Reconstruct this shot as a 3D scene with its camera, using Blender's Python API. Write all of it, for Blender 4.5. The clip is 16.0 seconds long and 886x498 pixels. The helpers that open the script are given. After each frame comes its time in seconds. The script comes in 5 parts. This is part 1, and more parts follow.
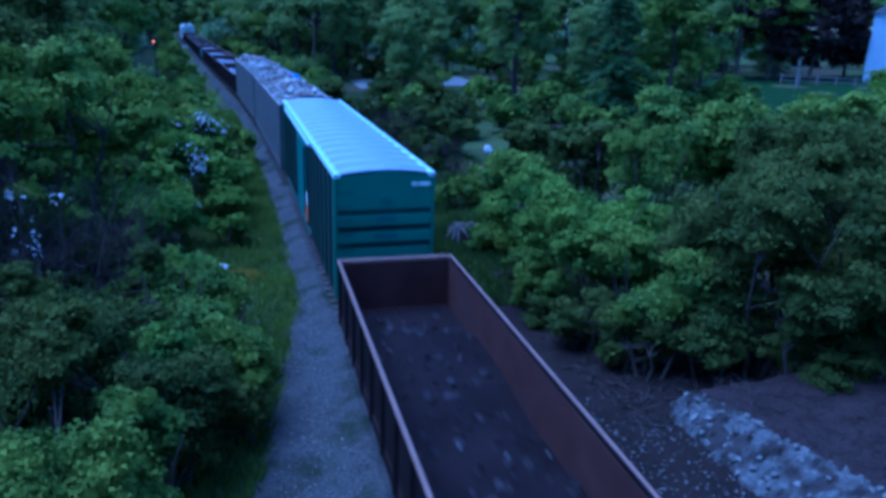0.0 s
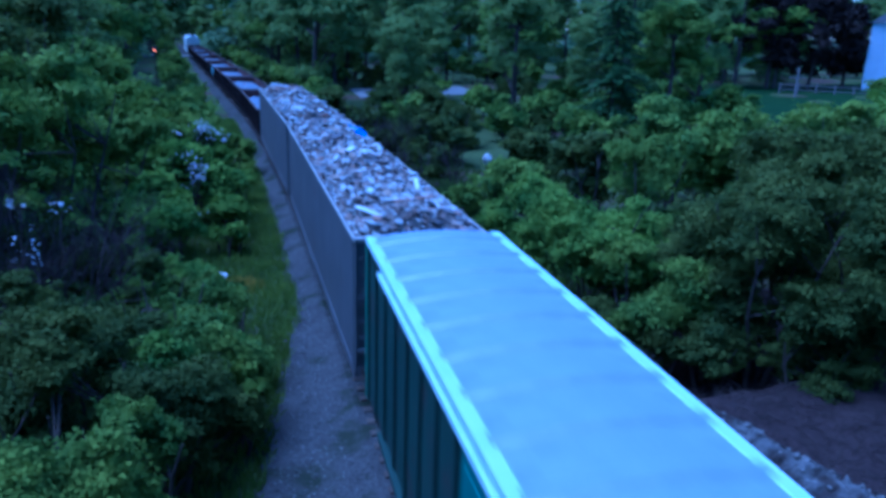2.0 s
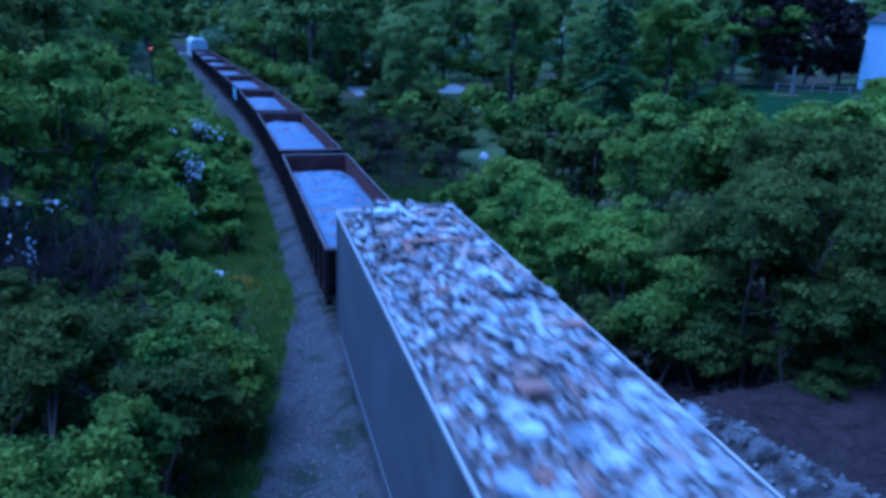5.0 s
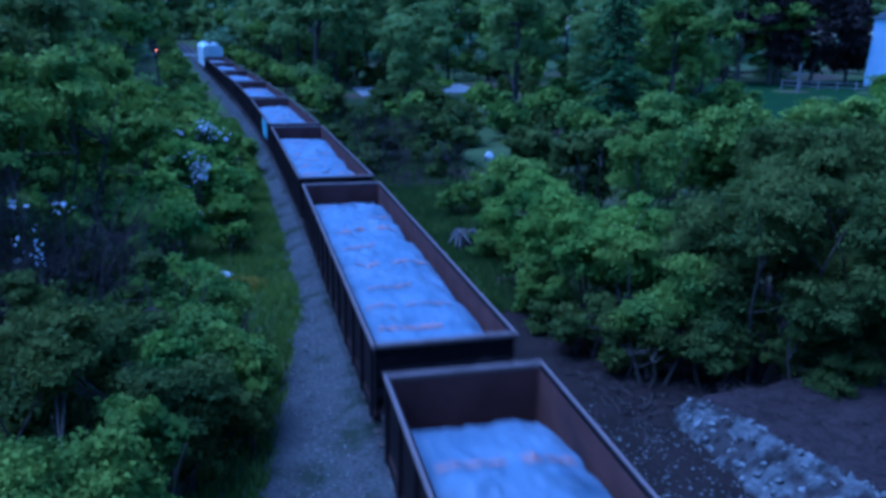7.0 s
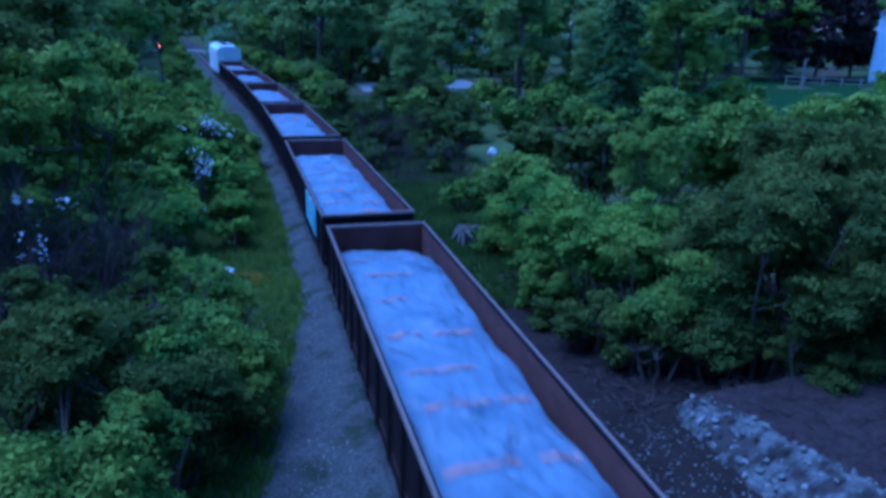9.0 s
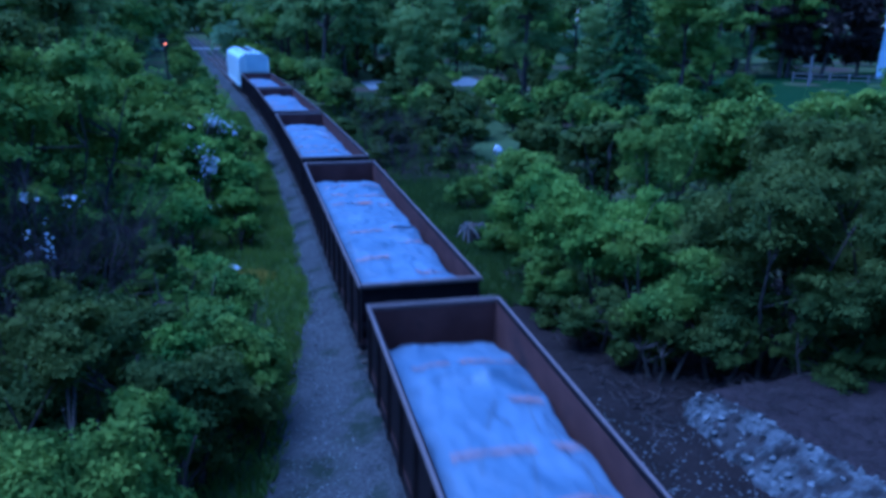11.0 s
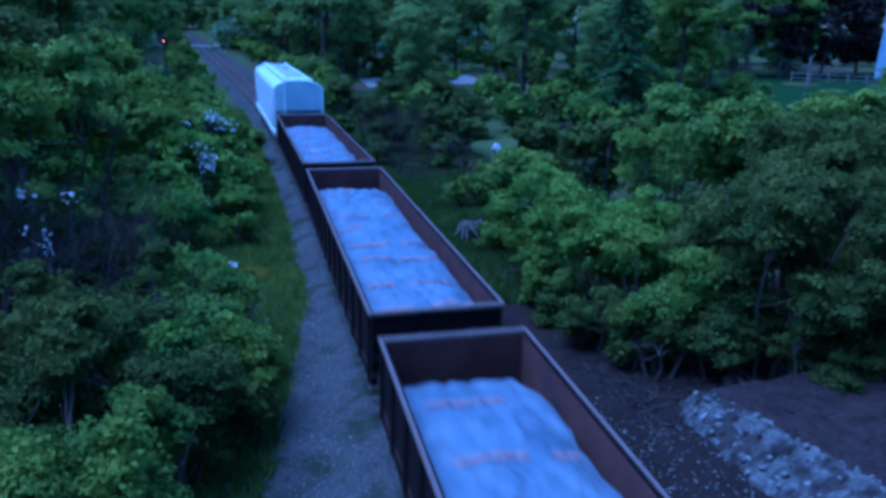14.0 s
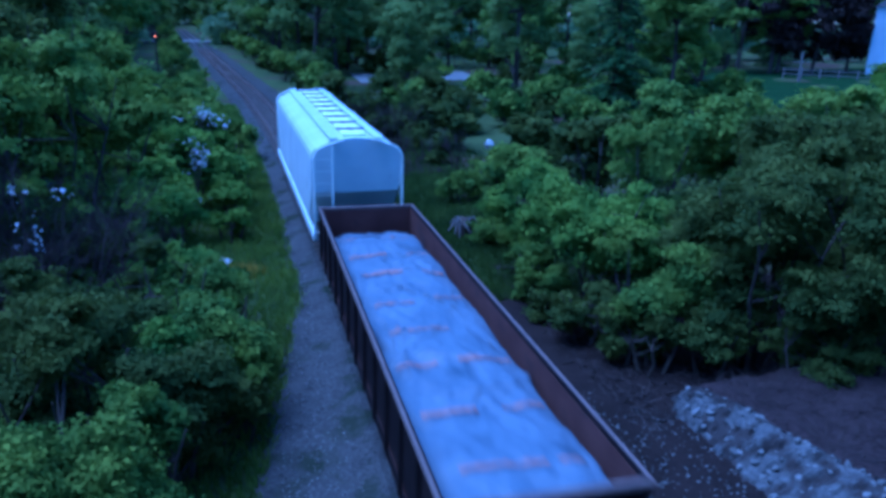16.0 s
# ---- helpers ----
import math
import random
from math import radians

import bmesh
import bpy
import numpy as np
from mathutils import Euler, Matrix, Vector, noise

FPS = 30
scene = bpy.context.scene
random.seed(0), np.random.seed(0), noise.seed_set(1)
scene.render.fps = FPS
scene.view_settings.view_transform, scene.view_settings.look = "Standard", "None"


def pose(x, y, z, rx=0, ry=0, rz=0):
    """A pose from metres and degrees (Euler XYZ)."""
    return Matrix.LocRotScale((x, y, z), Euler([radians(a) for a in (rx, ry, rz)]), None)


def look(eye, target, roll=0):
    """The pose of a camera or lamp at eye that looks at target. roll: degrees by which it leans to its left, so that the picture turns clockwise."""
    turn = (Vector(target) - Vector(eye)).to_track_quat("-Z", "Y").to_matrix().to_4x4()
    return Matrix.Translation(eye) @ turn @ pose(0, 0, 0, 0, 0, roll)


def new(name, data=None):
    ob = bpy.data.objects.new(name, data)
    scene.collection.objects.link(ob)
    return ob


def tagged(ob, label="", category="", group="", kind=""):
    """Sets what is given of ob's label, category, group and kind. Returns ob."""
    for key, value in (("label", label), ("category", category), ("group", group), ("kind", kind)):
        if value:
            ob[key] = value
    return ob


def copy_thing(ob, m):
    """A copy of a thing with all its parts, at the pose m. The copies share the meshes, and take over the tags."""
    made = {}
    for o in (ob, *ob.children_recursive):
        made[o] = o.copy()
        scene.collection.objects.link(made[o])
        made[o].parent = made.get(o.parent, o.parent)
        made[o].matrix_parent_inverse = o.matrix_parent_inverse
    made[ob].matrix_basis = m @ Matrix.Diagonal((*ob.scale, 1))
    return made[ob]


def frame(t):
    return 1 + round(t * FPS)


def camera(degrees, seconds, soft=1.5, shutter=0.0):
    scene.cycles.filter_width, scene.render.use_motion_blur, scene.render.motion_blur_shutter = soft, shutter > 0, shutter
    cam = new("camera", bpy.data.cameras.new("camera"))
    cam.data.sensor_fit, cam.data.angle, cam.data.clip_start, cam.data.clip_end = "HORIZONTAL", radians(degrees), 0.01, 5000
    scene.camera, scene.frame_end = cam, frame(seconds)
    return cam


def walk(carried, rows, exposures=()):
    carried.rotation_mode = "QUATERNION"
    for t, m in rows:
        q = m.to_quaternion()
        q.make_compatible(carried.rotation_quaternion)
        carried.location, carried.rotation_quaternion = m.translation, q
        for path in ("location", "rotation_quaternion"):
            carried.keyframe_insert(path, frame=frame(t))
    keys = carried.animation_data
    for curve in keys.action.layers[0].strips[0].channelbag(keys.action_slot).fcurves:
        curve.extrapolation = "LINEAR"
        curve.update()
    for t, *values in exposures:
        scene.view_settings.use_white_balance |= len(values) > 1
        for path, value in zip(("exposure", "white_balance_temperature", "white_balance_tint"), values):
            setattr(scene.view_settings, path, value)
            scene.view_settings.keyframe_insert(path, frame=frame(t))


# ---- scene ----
SECONDS = 16.0
EYE = Vector((-3.66, 0.0, 8.78))
# seconds, turn to the right of the track, tilt down, roll (degrees)
AIM = [
    (0, 14.072, 17.291, 1.751),
    (0.5, 13.997, 17.165, 1.757),
    (1, 14.046, 16.708, 1.965),
    (1.5, 14.055, 16.557, 1.730),
    (2, 14.073, 16.639, 1.757),
    (2.5, 14.023, 16.618, 1.756),
    (3, 13.964, 16.848, 1.561),
    (3.5, 14.241, 16.842, 1.985),
    (4, 14.507, 16.759, 2.101),
    (6.5, 13.925, 16.769, 1.445),
    (7, 13.892, 16.785, 1.402),
    (7.5, 13.777, 16.855, 1.628),
    (8, 13.621, 16.930, 1.746),
    (8.5, 13.633, 16.971, 1.595),
    (9, 13.658, 17.089, 1.429),
    (11.5, 13.197, 17.353, 1.276),
    (12, 13.218, 17.447, 1.305),
    (12.5, 13.235, 17.454, 1.546),
    (13, 13.237, 17.423, 1.548),
    (13.5, 13.328, 17.430, 1.515),
    (14, 13.380, 17.425, 1.563),
    (14.5, 13.483, 17.416, 1.647),
    (15, 13.604, 17.470, 1.683),
    (15.5, 13.691, 17.548, 1.651),
    (16, 13.951, 17.718, 1.649),
]


def aim(turn, tilt, roll):
    a, b = radians(turn), radians(tilt)
    return look(EYE, EYE + Vector((math.sin(a) * math.cos(b), math.cos(a) * math.cos(b), -math.sin(b))), roll)


cam = camera(61.24, SECONDS, soft=3.7, shutter=0.7)
EXPOSURE, KELVIN, TINT = 1.5, 3480, 19
walk(cam, [(t, aim(a, b, c)) for t, a, b, c in AIM], [(0.0, EXPOSURE, KELVIN, TINT), (SECONDS, EXPOSURE, KELVIN, TINT)])

# ---------------------------------------------------------------- light: dusk sky, sun just gone behind cloud
world = bpy.data.worlds.new("dusk_sky")
scene.world = world
world.use_nodes = True
wn = world.node_tree.nodes
sky = wn.new("ShaderNodeTexSky")
sky.sky_type, sky.sun_disc = "NISHITA", False
SUN_UP, SUN_TURN = radians(68), radians(280)
sky.sun_elevation, sky.sun_rotation = SUN_UP, SUN_TURN
sky.air_density, sky.dust_density, sky.ozone_density = 1.0, 0.6, 2.0
world.node_tree.links.new(sky.outputs[0], wn["Background"].inputs[0])
wn["Background"].inputs[1].default_value = 0.07
sun = new("sun", bpy.data.lights.new("sun", "SUN"))
sun.data.energy, sun.data.angle, sun.data.color = 1.35, radians(50), (0.92, 0.96, 1.0)
sun.matrix_world = look((0, 0, 60), (math.sin(SUN_TURN) * -40, math.cos(SUN_TURN) * -40, 60 - 40 * 2.48))


# ---------------------------------------------------------------- materials
def material(name, low, high, scale=3.0, rough=0.8, metal=0.0, grain=0.0, fine=40.0, bump=0.2, vary=0.0, island=0.0, spec=0.35, stains=None, stain_at=0.6, stain_scale=0.8):
    """Two colours mixed by noise at two scales, stains of a third colour, roughness and relief."""
    m = bpy.data.materials.new(name)
    m.use_nodes = True
    n, k = m.node_tree.nodes, m.node_tree.links.new
    b = n["Principled BSDF"]
    b.inputs["Roughness"].default_value, b.inputs["Metallic"].default_value = rough, metal
    b.inputs["Specular IOR Level"].default_value = spec
    at = n.new("ShaderNodeTexCoord").outputs["Object"]

    def cloud(size, detail):
        t = n.new("ShaderNodeTexNoise")
        t.inputs["Scale"].default_value, t.inputs["Detail"].default_value = size, detail
        k(at, t.inputs["Vector"])
        return t.outputs["Fac"]

    def mix(fac, a, c):
        x = n.new("ShaderNodeMix")
        x.data_type = "RGBA"
        k(fac, x.inputs[0])
        for i, v in ((6, a), (7, c)):
            if isinstance(v, tuple):
                x.inputs[i].default_value = (*v, 1)
            else:
                k(v, x.inputs[i])
        return x.outputs[2]

    def steps(fac, a, c):
        r = n.new("ShaderNodeMapRange")
        r.inputs[1].default_value, r.inputs[2].default_value = a, c
        k(fac, r.inputs[0])
        return r.outputs[0]

    def math_node(op, a, v):
        x = n.new("ShaderNodeMath")
        x.operation = op
        k(a, x.inputs[0])
        if isinstance(v, float):
            x.inputs[1].default_value = v
        else:
            k(v, x.inputs[1])
        return x.outputs[0]

    fac = steps(cloud(scale, 5), 0.3, 0.7)
    fine_fac = cloud(fine, 3)
    if grain:
        fac = math_node("ADD", math_node("MULTIPLY", fac, 1.0 - grain), math_node("MULTIPLY", steps(fine_fac, 0.3, 0.7), grain))
    if island:
        g = n.new("ShaderNodeNewGeometry").outputs["Random Per Island"]
        fac = math_node("ADD", math_node("MULTIPLY", fac, 1.0 - island), math_node("MULTIPLY", g, island))
    if vary:
        g = n.new("ShaderNodeObjectInfo").outputs["Random"]
        fac = math_node("ADD", math_node("MULTIPLY", fac, 1.0 - vary), math_node("MULTIPLY", g, vary))
    col = mix(fac, low, high)
    if stains:
        col = mix(steps(cloud(stain_scale, 6), stain_at, stain_at + 0.12), col, stains)
    k(col, b.inputs["Base Color"])
    if bump:
        x = n.new("ShaderNodeBump")
        x.inputs["Strength"].default_value, x.inputs["Distance"].default_value = bump, 0.02
        k(fine_fac, x.inputs["Height"])
        k(x.outputs[0], b.inputs["Normal"])
    return m


def leaf_material(name, low, high, through_light=0.36):
    """Matt leaves that let some light pass; each leaf and each plant a little different."""
    m = material(name, low, high, scale=0.6, rough=0.8, bump=0, island=0.16, spec=0.1)
    n, k = m.node_tree.nodes, m.node_tree.links.new
    b = n["Principled BSDF"]
    t = n.new("ShaderNodeBsdfTranslucent")
    s = n.new("ShaderNodeMixShader")
    s.inputs[0].default_value = through_light
    k(b.inputs["Base Color"].links[0].from_socket, t.inputs[0])
    k(b.outputs[0], s.inputs[1])
    k(t.outputs[0], s.inputs[2])
    k(s.outputs[0], n["Material Output"].inputs[0])
    return m


def glow_material(name, colour, strength):
    m = bpy.data.materials.new(name)
    m.use_nodes = True
    b = m.node_tree.nodes["Principled BSDF"]
    b.inputs["Base Color"].default_value = (*colour, 1)
    b.inputs["Emission Color"].default_value = (*colour, 1)
    b.inputs["Emission Strength"].default_value = strength
    return m


def palette_material(name, colours, rough=0.75, by_island=True):
    """One of several plain colours for each piece."""
    m = material(name, (0.3, 0.3, 0.3), (0.4, 0.4, 0.4), rough=rough, bump=0.15)
    n, k = m.node_tree.nodes, m.node_tree.links.new
    r = n.new("ShaderNodeValToRGB")
    r.color_ramp.interpolation = "CONSTANT"
    for i, c in enumerate(colours):
        e = r.color_ramp.elements[i] if i < 2 else r.color_ramp.elements.new(i / len(colours))
        e.position, e.color = i / len(colours), (*c, 1)
    g = n.new("ShaderNodeNewGeometry").outputs["Random Per Island"] if by_island else n.new("ShaderNodeObjectInfo").outputs["Random"]
    k(g, r.inputs[0])
    k(r.outputs[0], n["Principled BSDF"].inputs["Base Color"])
    return m


GRASS_GROUND = material("grassy_soil", (0.036, 0.05, 0.018), (0.075, 0.095, 0.032), 0.6, 0.95, grain=0.4, fine=9, bump=0.6, stains=(0.06, 0.043, 0.036), stain_at=0.52, stain_scale=0.12, spec=0.06)
BALLAST = material("ballast_gravel", (0.022, 0.021, 0.021), (0.088, 0.085, 0.082), 1.2, 0.9, grain=0.75, fine=14, bump=1.0, stains=(0.026, 0.03, 0.02), stain_at=0.53, stain_scale=0.8, spec=0.06)
STONE_BITS = material("ballast_stone", (0.025, 0.024, 0.023), (0.19, 0.185, 0.18), 2, 0.9, island=0.8, bump=0)
TIE_WOOD = material("creosoted_wood", (0.04, 0.03, 0.025), (0.10, 0.08, 0.065), 4, 0.9, grain=0.4, vary=0.3)
RAIL_STEEL = material("rail_steel", (0.10, 0.07, 0.06), (0.2, 0.15, 0.12), 3, 0.45, 0.7, grain=0.4)
ROAD = material("worn_asphalt", (0.13, 0.13, 0.13), (0.19, 0.19, 0.19), 0.5, 0.85, grain=0.5, fine=20)
ROCK = material("pale_rock", (0.02, 0.019, 0.02), (0.14, 0.139, 0.14), 3.0, 0.9, grain=0.55, fine=11, bump=1.0, vary=0.25, stains=(0.03, 0.025, 0.024), stain_at=0.44, stain_scale=1.8)
ROCK_PALE = material("pale_broken_stone", (0.06, 0.059, 0.058), (0.2, 0.197, 0.195), 4.0, 0.9, grain=0.5, fine=14, bump=0.6, vary=0.5)
SOIL = material("leaf_litter", (0.009, 0.007, 0.0066), (0.03, 0.022, 0.02), 1.2, 0.95, grain=0.6, fine=16, bump=1.0, spec=0.06)
LITTER = material("dry_leaf_litter", (0.014, 0.01, 0.01), (0.048, 0.035, 0.035), 1.4, 0.95, grain=0.65, fine=13, bump=1.0, spec=0.06)
TWIG = material("dead_twig", (0.014, 0.01, 0.009), (0.042, 0.03, 0.026), 3, 0.9, island=0.7)
BARK = material("bark", (0.03, 0.025, 0.02), (0.085, 0.07, 0.055), 3, 0.95, grain=0.5, fine=14, bump=0.8)
DEAD_WOOD = material("weathered_wood", (0.07, 0.062, 0.058), (0.22, 0.2, 0.19), 5, 0.9, grain=0.5)
LEAF_BRIGHT = leaf_material("leaf_fresh_green", (0.055, 0.115, 0.022), (0.26, 0.35, 0.042))
LEAF_MID = leaf_material("leaf_green", (0.052, 0.1, 0.02), (0.235, 0.3, 0.038))
# background trees: dark tone lifted to paint the soft haze over them
LEAF_WOOD = leaf_material("leaf_wood_green", (0.118, 0.17, 0.045), (0.24, 0.3, 0.075), 0.5)
LEAF_DARK = leaf_material("leaf_dark_green", (0.032, 0.054, 0.014), (0.125, 0.148, 0.026))
NEEDLE = leaf_material("needle_green", (0.03, 0.06, 0.014), (0.07, 0.115, 0.03), 0.1)
LEAF_COPPER = leaf_material("leaf_dark_copper", (0.014, 0.011, 0.009), (0.034, 0.024, 0.02), 0.1)
# distance haze put into the leaf colour: paler and bluer than the nearer greens
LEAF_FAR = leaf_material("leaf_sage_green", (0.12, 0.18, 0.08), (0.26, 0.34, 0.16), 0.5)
GRASS_BLADE = leaf_material("grass_blade", (0.08, 0.125, 0.02), (0.19, 0.25, 0.034))
LAWN = material("lawn_grass", (0.012, 0.026, 0.007), (0.022, 0.044, 0.011), 0.8, 0.95, grain=0.5, fine=12, spec=0.05)
WEED_BLADE = leaf_material("weed_blade", (0.03, 0.052, 0.012), (0.09, 0.125, 0.022))
YELLOW_BLADE = leaf_material("yellow_weed", (0.25, 0.2, 0.03), (0.4, 0.33, 0.05))
# white for the painted gleams of water between the leaves
GLINT = leaf_material("white_blossom", (0.6, 0.6, 0.62), (0.8, 0.8, 0.8))
RUST = material("rusty_brown_paint", (0.03, 0.014, 0.012), (0.08, 0.04, 0.034), 1.5, 0.8, 0.1, grain=0.4, fine=30, vary=0.25, stains=(0.05, 0.032, 0.03), stain_at=0.56, stain_scale=1.1, spec=0.08)
RUST_WORN = material("worn_rust_plate", (0.045, 0.022, 0.019), (0.11, 0.058, 0.049), 1.5, 0.8, 0.1, grain=0.4, fine=30, vary=0.25, stains=(0.05, 0.032, 0.03), stain_at=0.56, stain_scale=1.1, spec=0.08)
SIDE_BLACK = material("grimy_black_paint", (0.008, 0.006, 0.007), (0.02, 0.014, 0.014), 1.5, 0.75, 0.1, grain=0.4, fine=30, stains=(0.032, 0.02, 0.018), stain_at=0.62, stain_scale=1.4, spec=0.08)
RIM_GREY = material("weathered_brown_rim", (0.085, 0.062, 0.058), (0.16, 0.12, 0.11), 4, 0.7, 0.1, grain=0.4)
RIM_RUST = material("worn_rust_rim", (0.13, 0.075, 0.058), (0.24, 0.15, 0.12), 4, 0.7, 0.1, grain=0.4)
UNDER = material("grimy_black_steel", (0.02, 0.018, 0.018), (0.05, 0.042, 0.04), 4, 0.8, 0.2, grain=0.5)
TARP = material("pale_woven_tarp", (0.08, 0.098, 0.138), (0.14, 0.162, 0.21), 0.9, 0.55, grain=0.2, fine=4.5, bump=1.0, stains=(0.055, 0.07, 0.1), stain_at=0.6, stain_scale=0.7, spec=0.5)
TARP_STRIPE = material("faded_orange_print", (0.3, 0.13, 0.09), (0.2, 0.165, 0.18), 4, 0.6, grain=0.5, fine=12)
# darker tarp tone that paints the shade in folds
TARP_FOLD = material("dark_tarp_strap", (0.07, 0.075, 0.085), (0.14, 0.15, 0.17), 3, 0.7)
COAL = material("dark_gravel_load", (0.006, 0.004, 0.0045), (0.02, 0.014, 0.0155), 0.8, 0.9, grain=0.5, fine=14, bump=1.0, spec=0.08)
COAL_LUMP = material("dark_gravel_lump", (0.01, 0.008, 0.009), (0.045, 0.036, 0.042), 3, 0.85, vary=0.7, bump=0, spec=0.15)
COAL_CHIP = material("pale_gravel_chip", (0.1, 0.1, 0.11), (0.2, 0.2, 0.21), 3, 0.85, vary=0.5, bump=0)
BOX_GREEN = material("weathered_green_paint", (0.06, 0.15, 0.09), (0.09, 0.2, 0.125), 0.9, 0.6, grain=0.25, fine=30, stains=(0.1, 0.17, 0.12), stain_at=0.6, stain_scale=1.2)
# the long sides get a darker, greyer green than the ends
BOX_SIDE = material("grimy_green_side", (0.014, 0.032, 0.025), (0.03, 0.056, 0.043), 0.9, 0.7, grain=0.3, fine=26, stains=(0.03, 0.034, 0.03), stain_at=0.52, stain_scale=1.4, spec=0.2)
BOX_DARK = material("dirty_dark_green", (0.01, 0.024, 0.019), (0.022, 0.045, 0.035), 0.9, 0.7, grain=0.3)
DOOR_GREEN = material("faded_pale_green", (0.03, 0.1, 0.08), (0.06, 0.15, 0.125), 1.0, 0.6, grain=0.3, fine=24)
ROOF_METAL = material("galvanised_roof", (0.23, 0.265, 0.36), (0.31, 0.35, 0.45), 1.2, 0.45, 0.25, grain=0.3, fine=24, stains=(0.19, 0.225, 0.31), stain_at=0.58, stain_scale=0.7)
ROOF_EDGE = material("pale_roof_edge", (0.42, 0.55, 0.58), (0.54, 0.66, 0.68), 2, 0.5, 0.1, grain=0.3)
GREY_PAINT = material("grey_car_paint", (0.055, 0.056, 0.06), (0.1, 0.1, 0.105), 0.7, 0.6, grain=0.3, fine=24, stains=(0.065, 0.06, 0.06), stain_at=0.6, stain_scale=0.9)
GREY_RIM = material("worn_grey_rim", (0.3, 0.29, 0.28), (0.42, 0.41, 0.4), 3, 0.6, grain=0.4)
HOPPER_PAINT = material("pale_grey_paint", (0.45, 0.5, 0.52), (0.58, 0.63, 0.64), 0.8, 0.5, grain=0.2, fine=24, stains=(0.36, 0.4, 0.41), stain_at=0.62, stain_scale=0.9)
HATCH_PAINT = material("white_hatch_paint", (0.74, 0.78, 0.74), (0.84, 0.87, 0.82), 1.5, 0.5, grain=0.3)
DARK_GAP = material("dark_steel", (0.02, 0.022, 0.025), (0.045, 0.045, 0.05), 4, 0.7)
WHITE_MARK = material("white_lettering", (0.6, 0.65, 0.65), (0.75, 0.8, 0.8), 6, 0.6, grain=0.4)
ORANGE_MARK = material("orange_label", (0.6, 0.14, 0.05), (0.75, 0.22, 0.08), 6, 0.6)
BLUE_TAG = material("pale_blue_paint", (0.2, 0.38, 0.45), (0.35, 0.5, 0.55), 2.0, 0.6, grain=0.4)
WASTE = palette_material("mixed_rubble", [(0.08, 0.06, 0.05), (0.3, 0.3, 0.3), (0.16, 0.12, 0.1), (0.46, 0.47, 0.47), (0.1, 0.095, 0.1), (0.24, 0.2, 0.17), (0.4, 0.42, 0.42), (0.055, 0.05, 0.05), (0.28, 0.28, 0.3), (0.2, 0.16, 0.14), (0.24, 0.17, 0.14), (0.36, 0.38, 0.39)])
WASTE_PIECE = palette_material("waste_piece", [(0.44, 0.46, 0.47), (0.2, 0.17, 0.15), (0.5, 0.52, 0.51), (0.12, 0.11, 0.11), (0.4, 0.42, 0.44), (0.3, 0.24, 0.19), (0.09, 0.085, 0.09), (0.52, 0.54, 0.55), (0.26, 0.28, 0.3), (0.36, 0.37, 0.36), (0.24, 0.14, 0.1), (0.16, 0.15, 0.15)], by_island=False)
WASTE_BASE = material("waste_fines", (0.06, 0.05, 0.046), (0.18, 0.16, 0.15), 3, 0.95, grain=0.5, fine=14, bump=1.0)
SHEET_WHITE = material("dirty_white_sheet", (0.4, 0.41, 0.43), (0.55, 0.56, 0.58), 3, 0.6, grain=0.3)
BLUE_SHEET = material("blue_plastic_sheet", (0.02, 0.09, 0.5), (0.04, 0.16, 0.65), 3, 0.4)
SIDING = material("pale_siding", (0.42, 0.47, 0.55), (0.5, 0.55, 0.63), 0.8, 0.7, grain=0.2)
ROOFING = material("grey_shingle", (0.1, 0.1, 0.11), (0.18, 0.18, 0.19), 2, 0.9, grain=0.5)
GLASS_DARK = material("window_glass", (0.02, 0.025, 0.03), (0.04, 0.045, 0.05), 2, 0.08, bump=0, spec=0.6)
WHITE_PAINT = material("white_paint", (0.6, 0.6, 0.6), (0.75, 0.75, 0.75), 3, 0.6, grain=0.3)
WATER = material("pond_water", (0.02, 0.03, 0.03), (0.03, 0.04, 0.04), 1, 0.06, bump=0.15, fine=3, spec=0.5)
SIGNAL_GLOW = glow_material("amber_lens", (1.0, 0.2, 0.04), 2.6)


# ---------------------------------------------------------------- mesh helpers
def part(name, bm, mat, parent=None, label="", m=None):
    """One mesh object under a thing or a part."""
    me = bpy.data.meshes.new(name)
    if isinstance(bm, bmesh.types.BMesh):
        bm.to_mesh(me)
        bm.free()
    else:
        verts, faces = bm
        me.from_pydata(verts, [], faces)
    me.materials.append(mat)
    ob = new(name, me)
    if parent:
        ob.parent = parent
    if m:
        ob.matrix_basis = m
    if label:
        tagged(ob, label)
    return ob


def again(ob, m, parent=None):
    """Another object on the same mesh."""
    o = new(ob.name.split(".")[0], ob.data)
    o.parent, o.matrix_basis = parent or ob.parent, m
    return o


def box(bm, x0, x1, y0, y1, z0, z1, bevel=0.0):
    """A box between two corners, with chamfered edges if bevel is given."""
    r = bmesh.ops.create_cube(bm, size=1.0, matrix=Matrix.Translation(((x0 + x1) / 2, (y0 + y1) / 2, (z0 + z1) / 2)) @ Matrix.Diagonal((x1 - x0, y1 - y0, z1 - z0, 1)))
    if bevel:
        es = list({e for v in r["verts"] for e in v.link_edges})
        bmesh.ops.bevel(bm, geom=es, offset=bevel, segments=1, affect="EDGES")
    return bm


def boxes(*rows, bevel=0.0):
    bm = bmesh.new()
    for r in rows:
        box(bm, *r, bevel=bevel)
    return bm


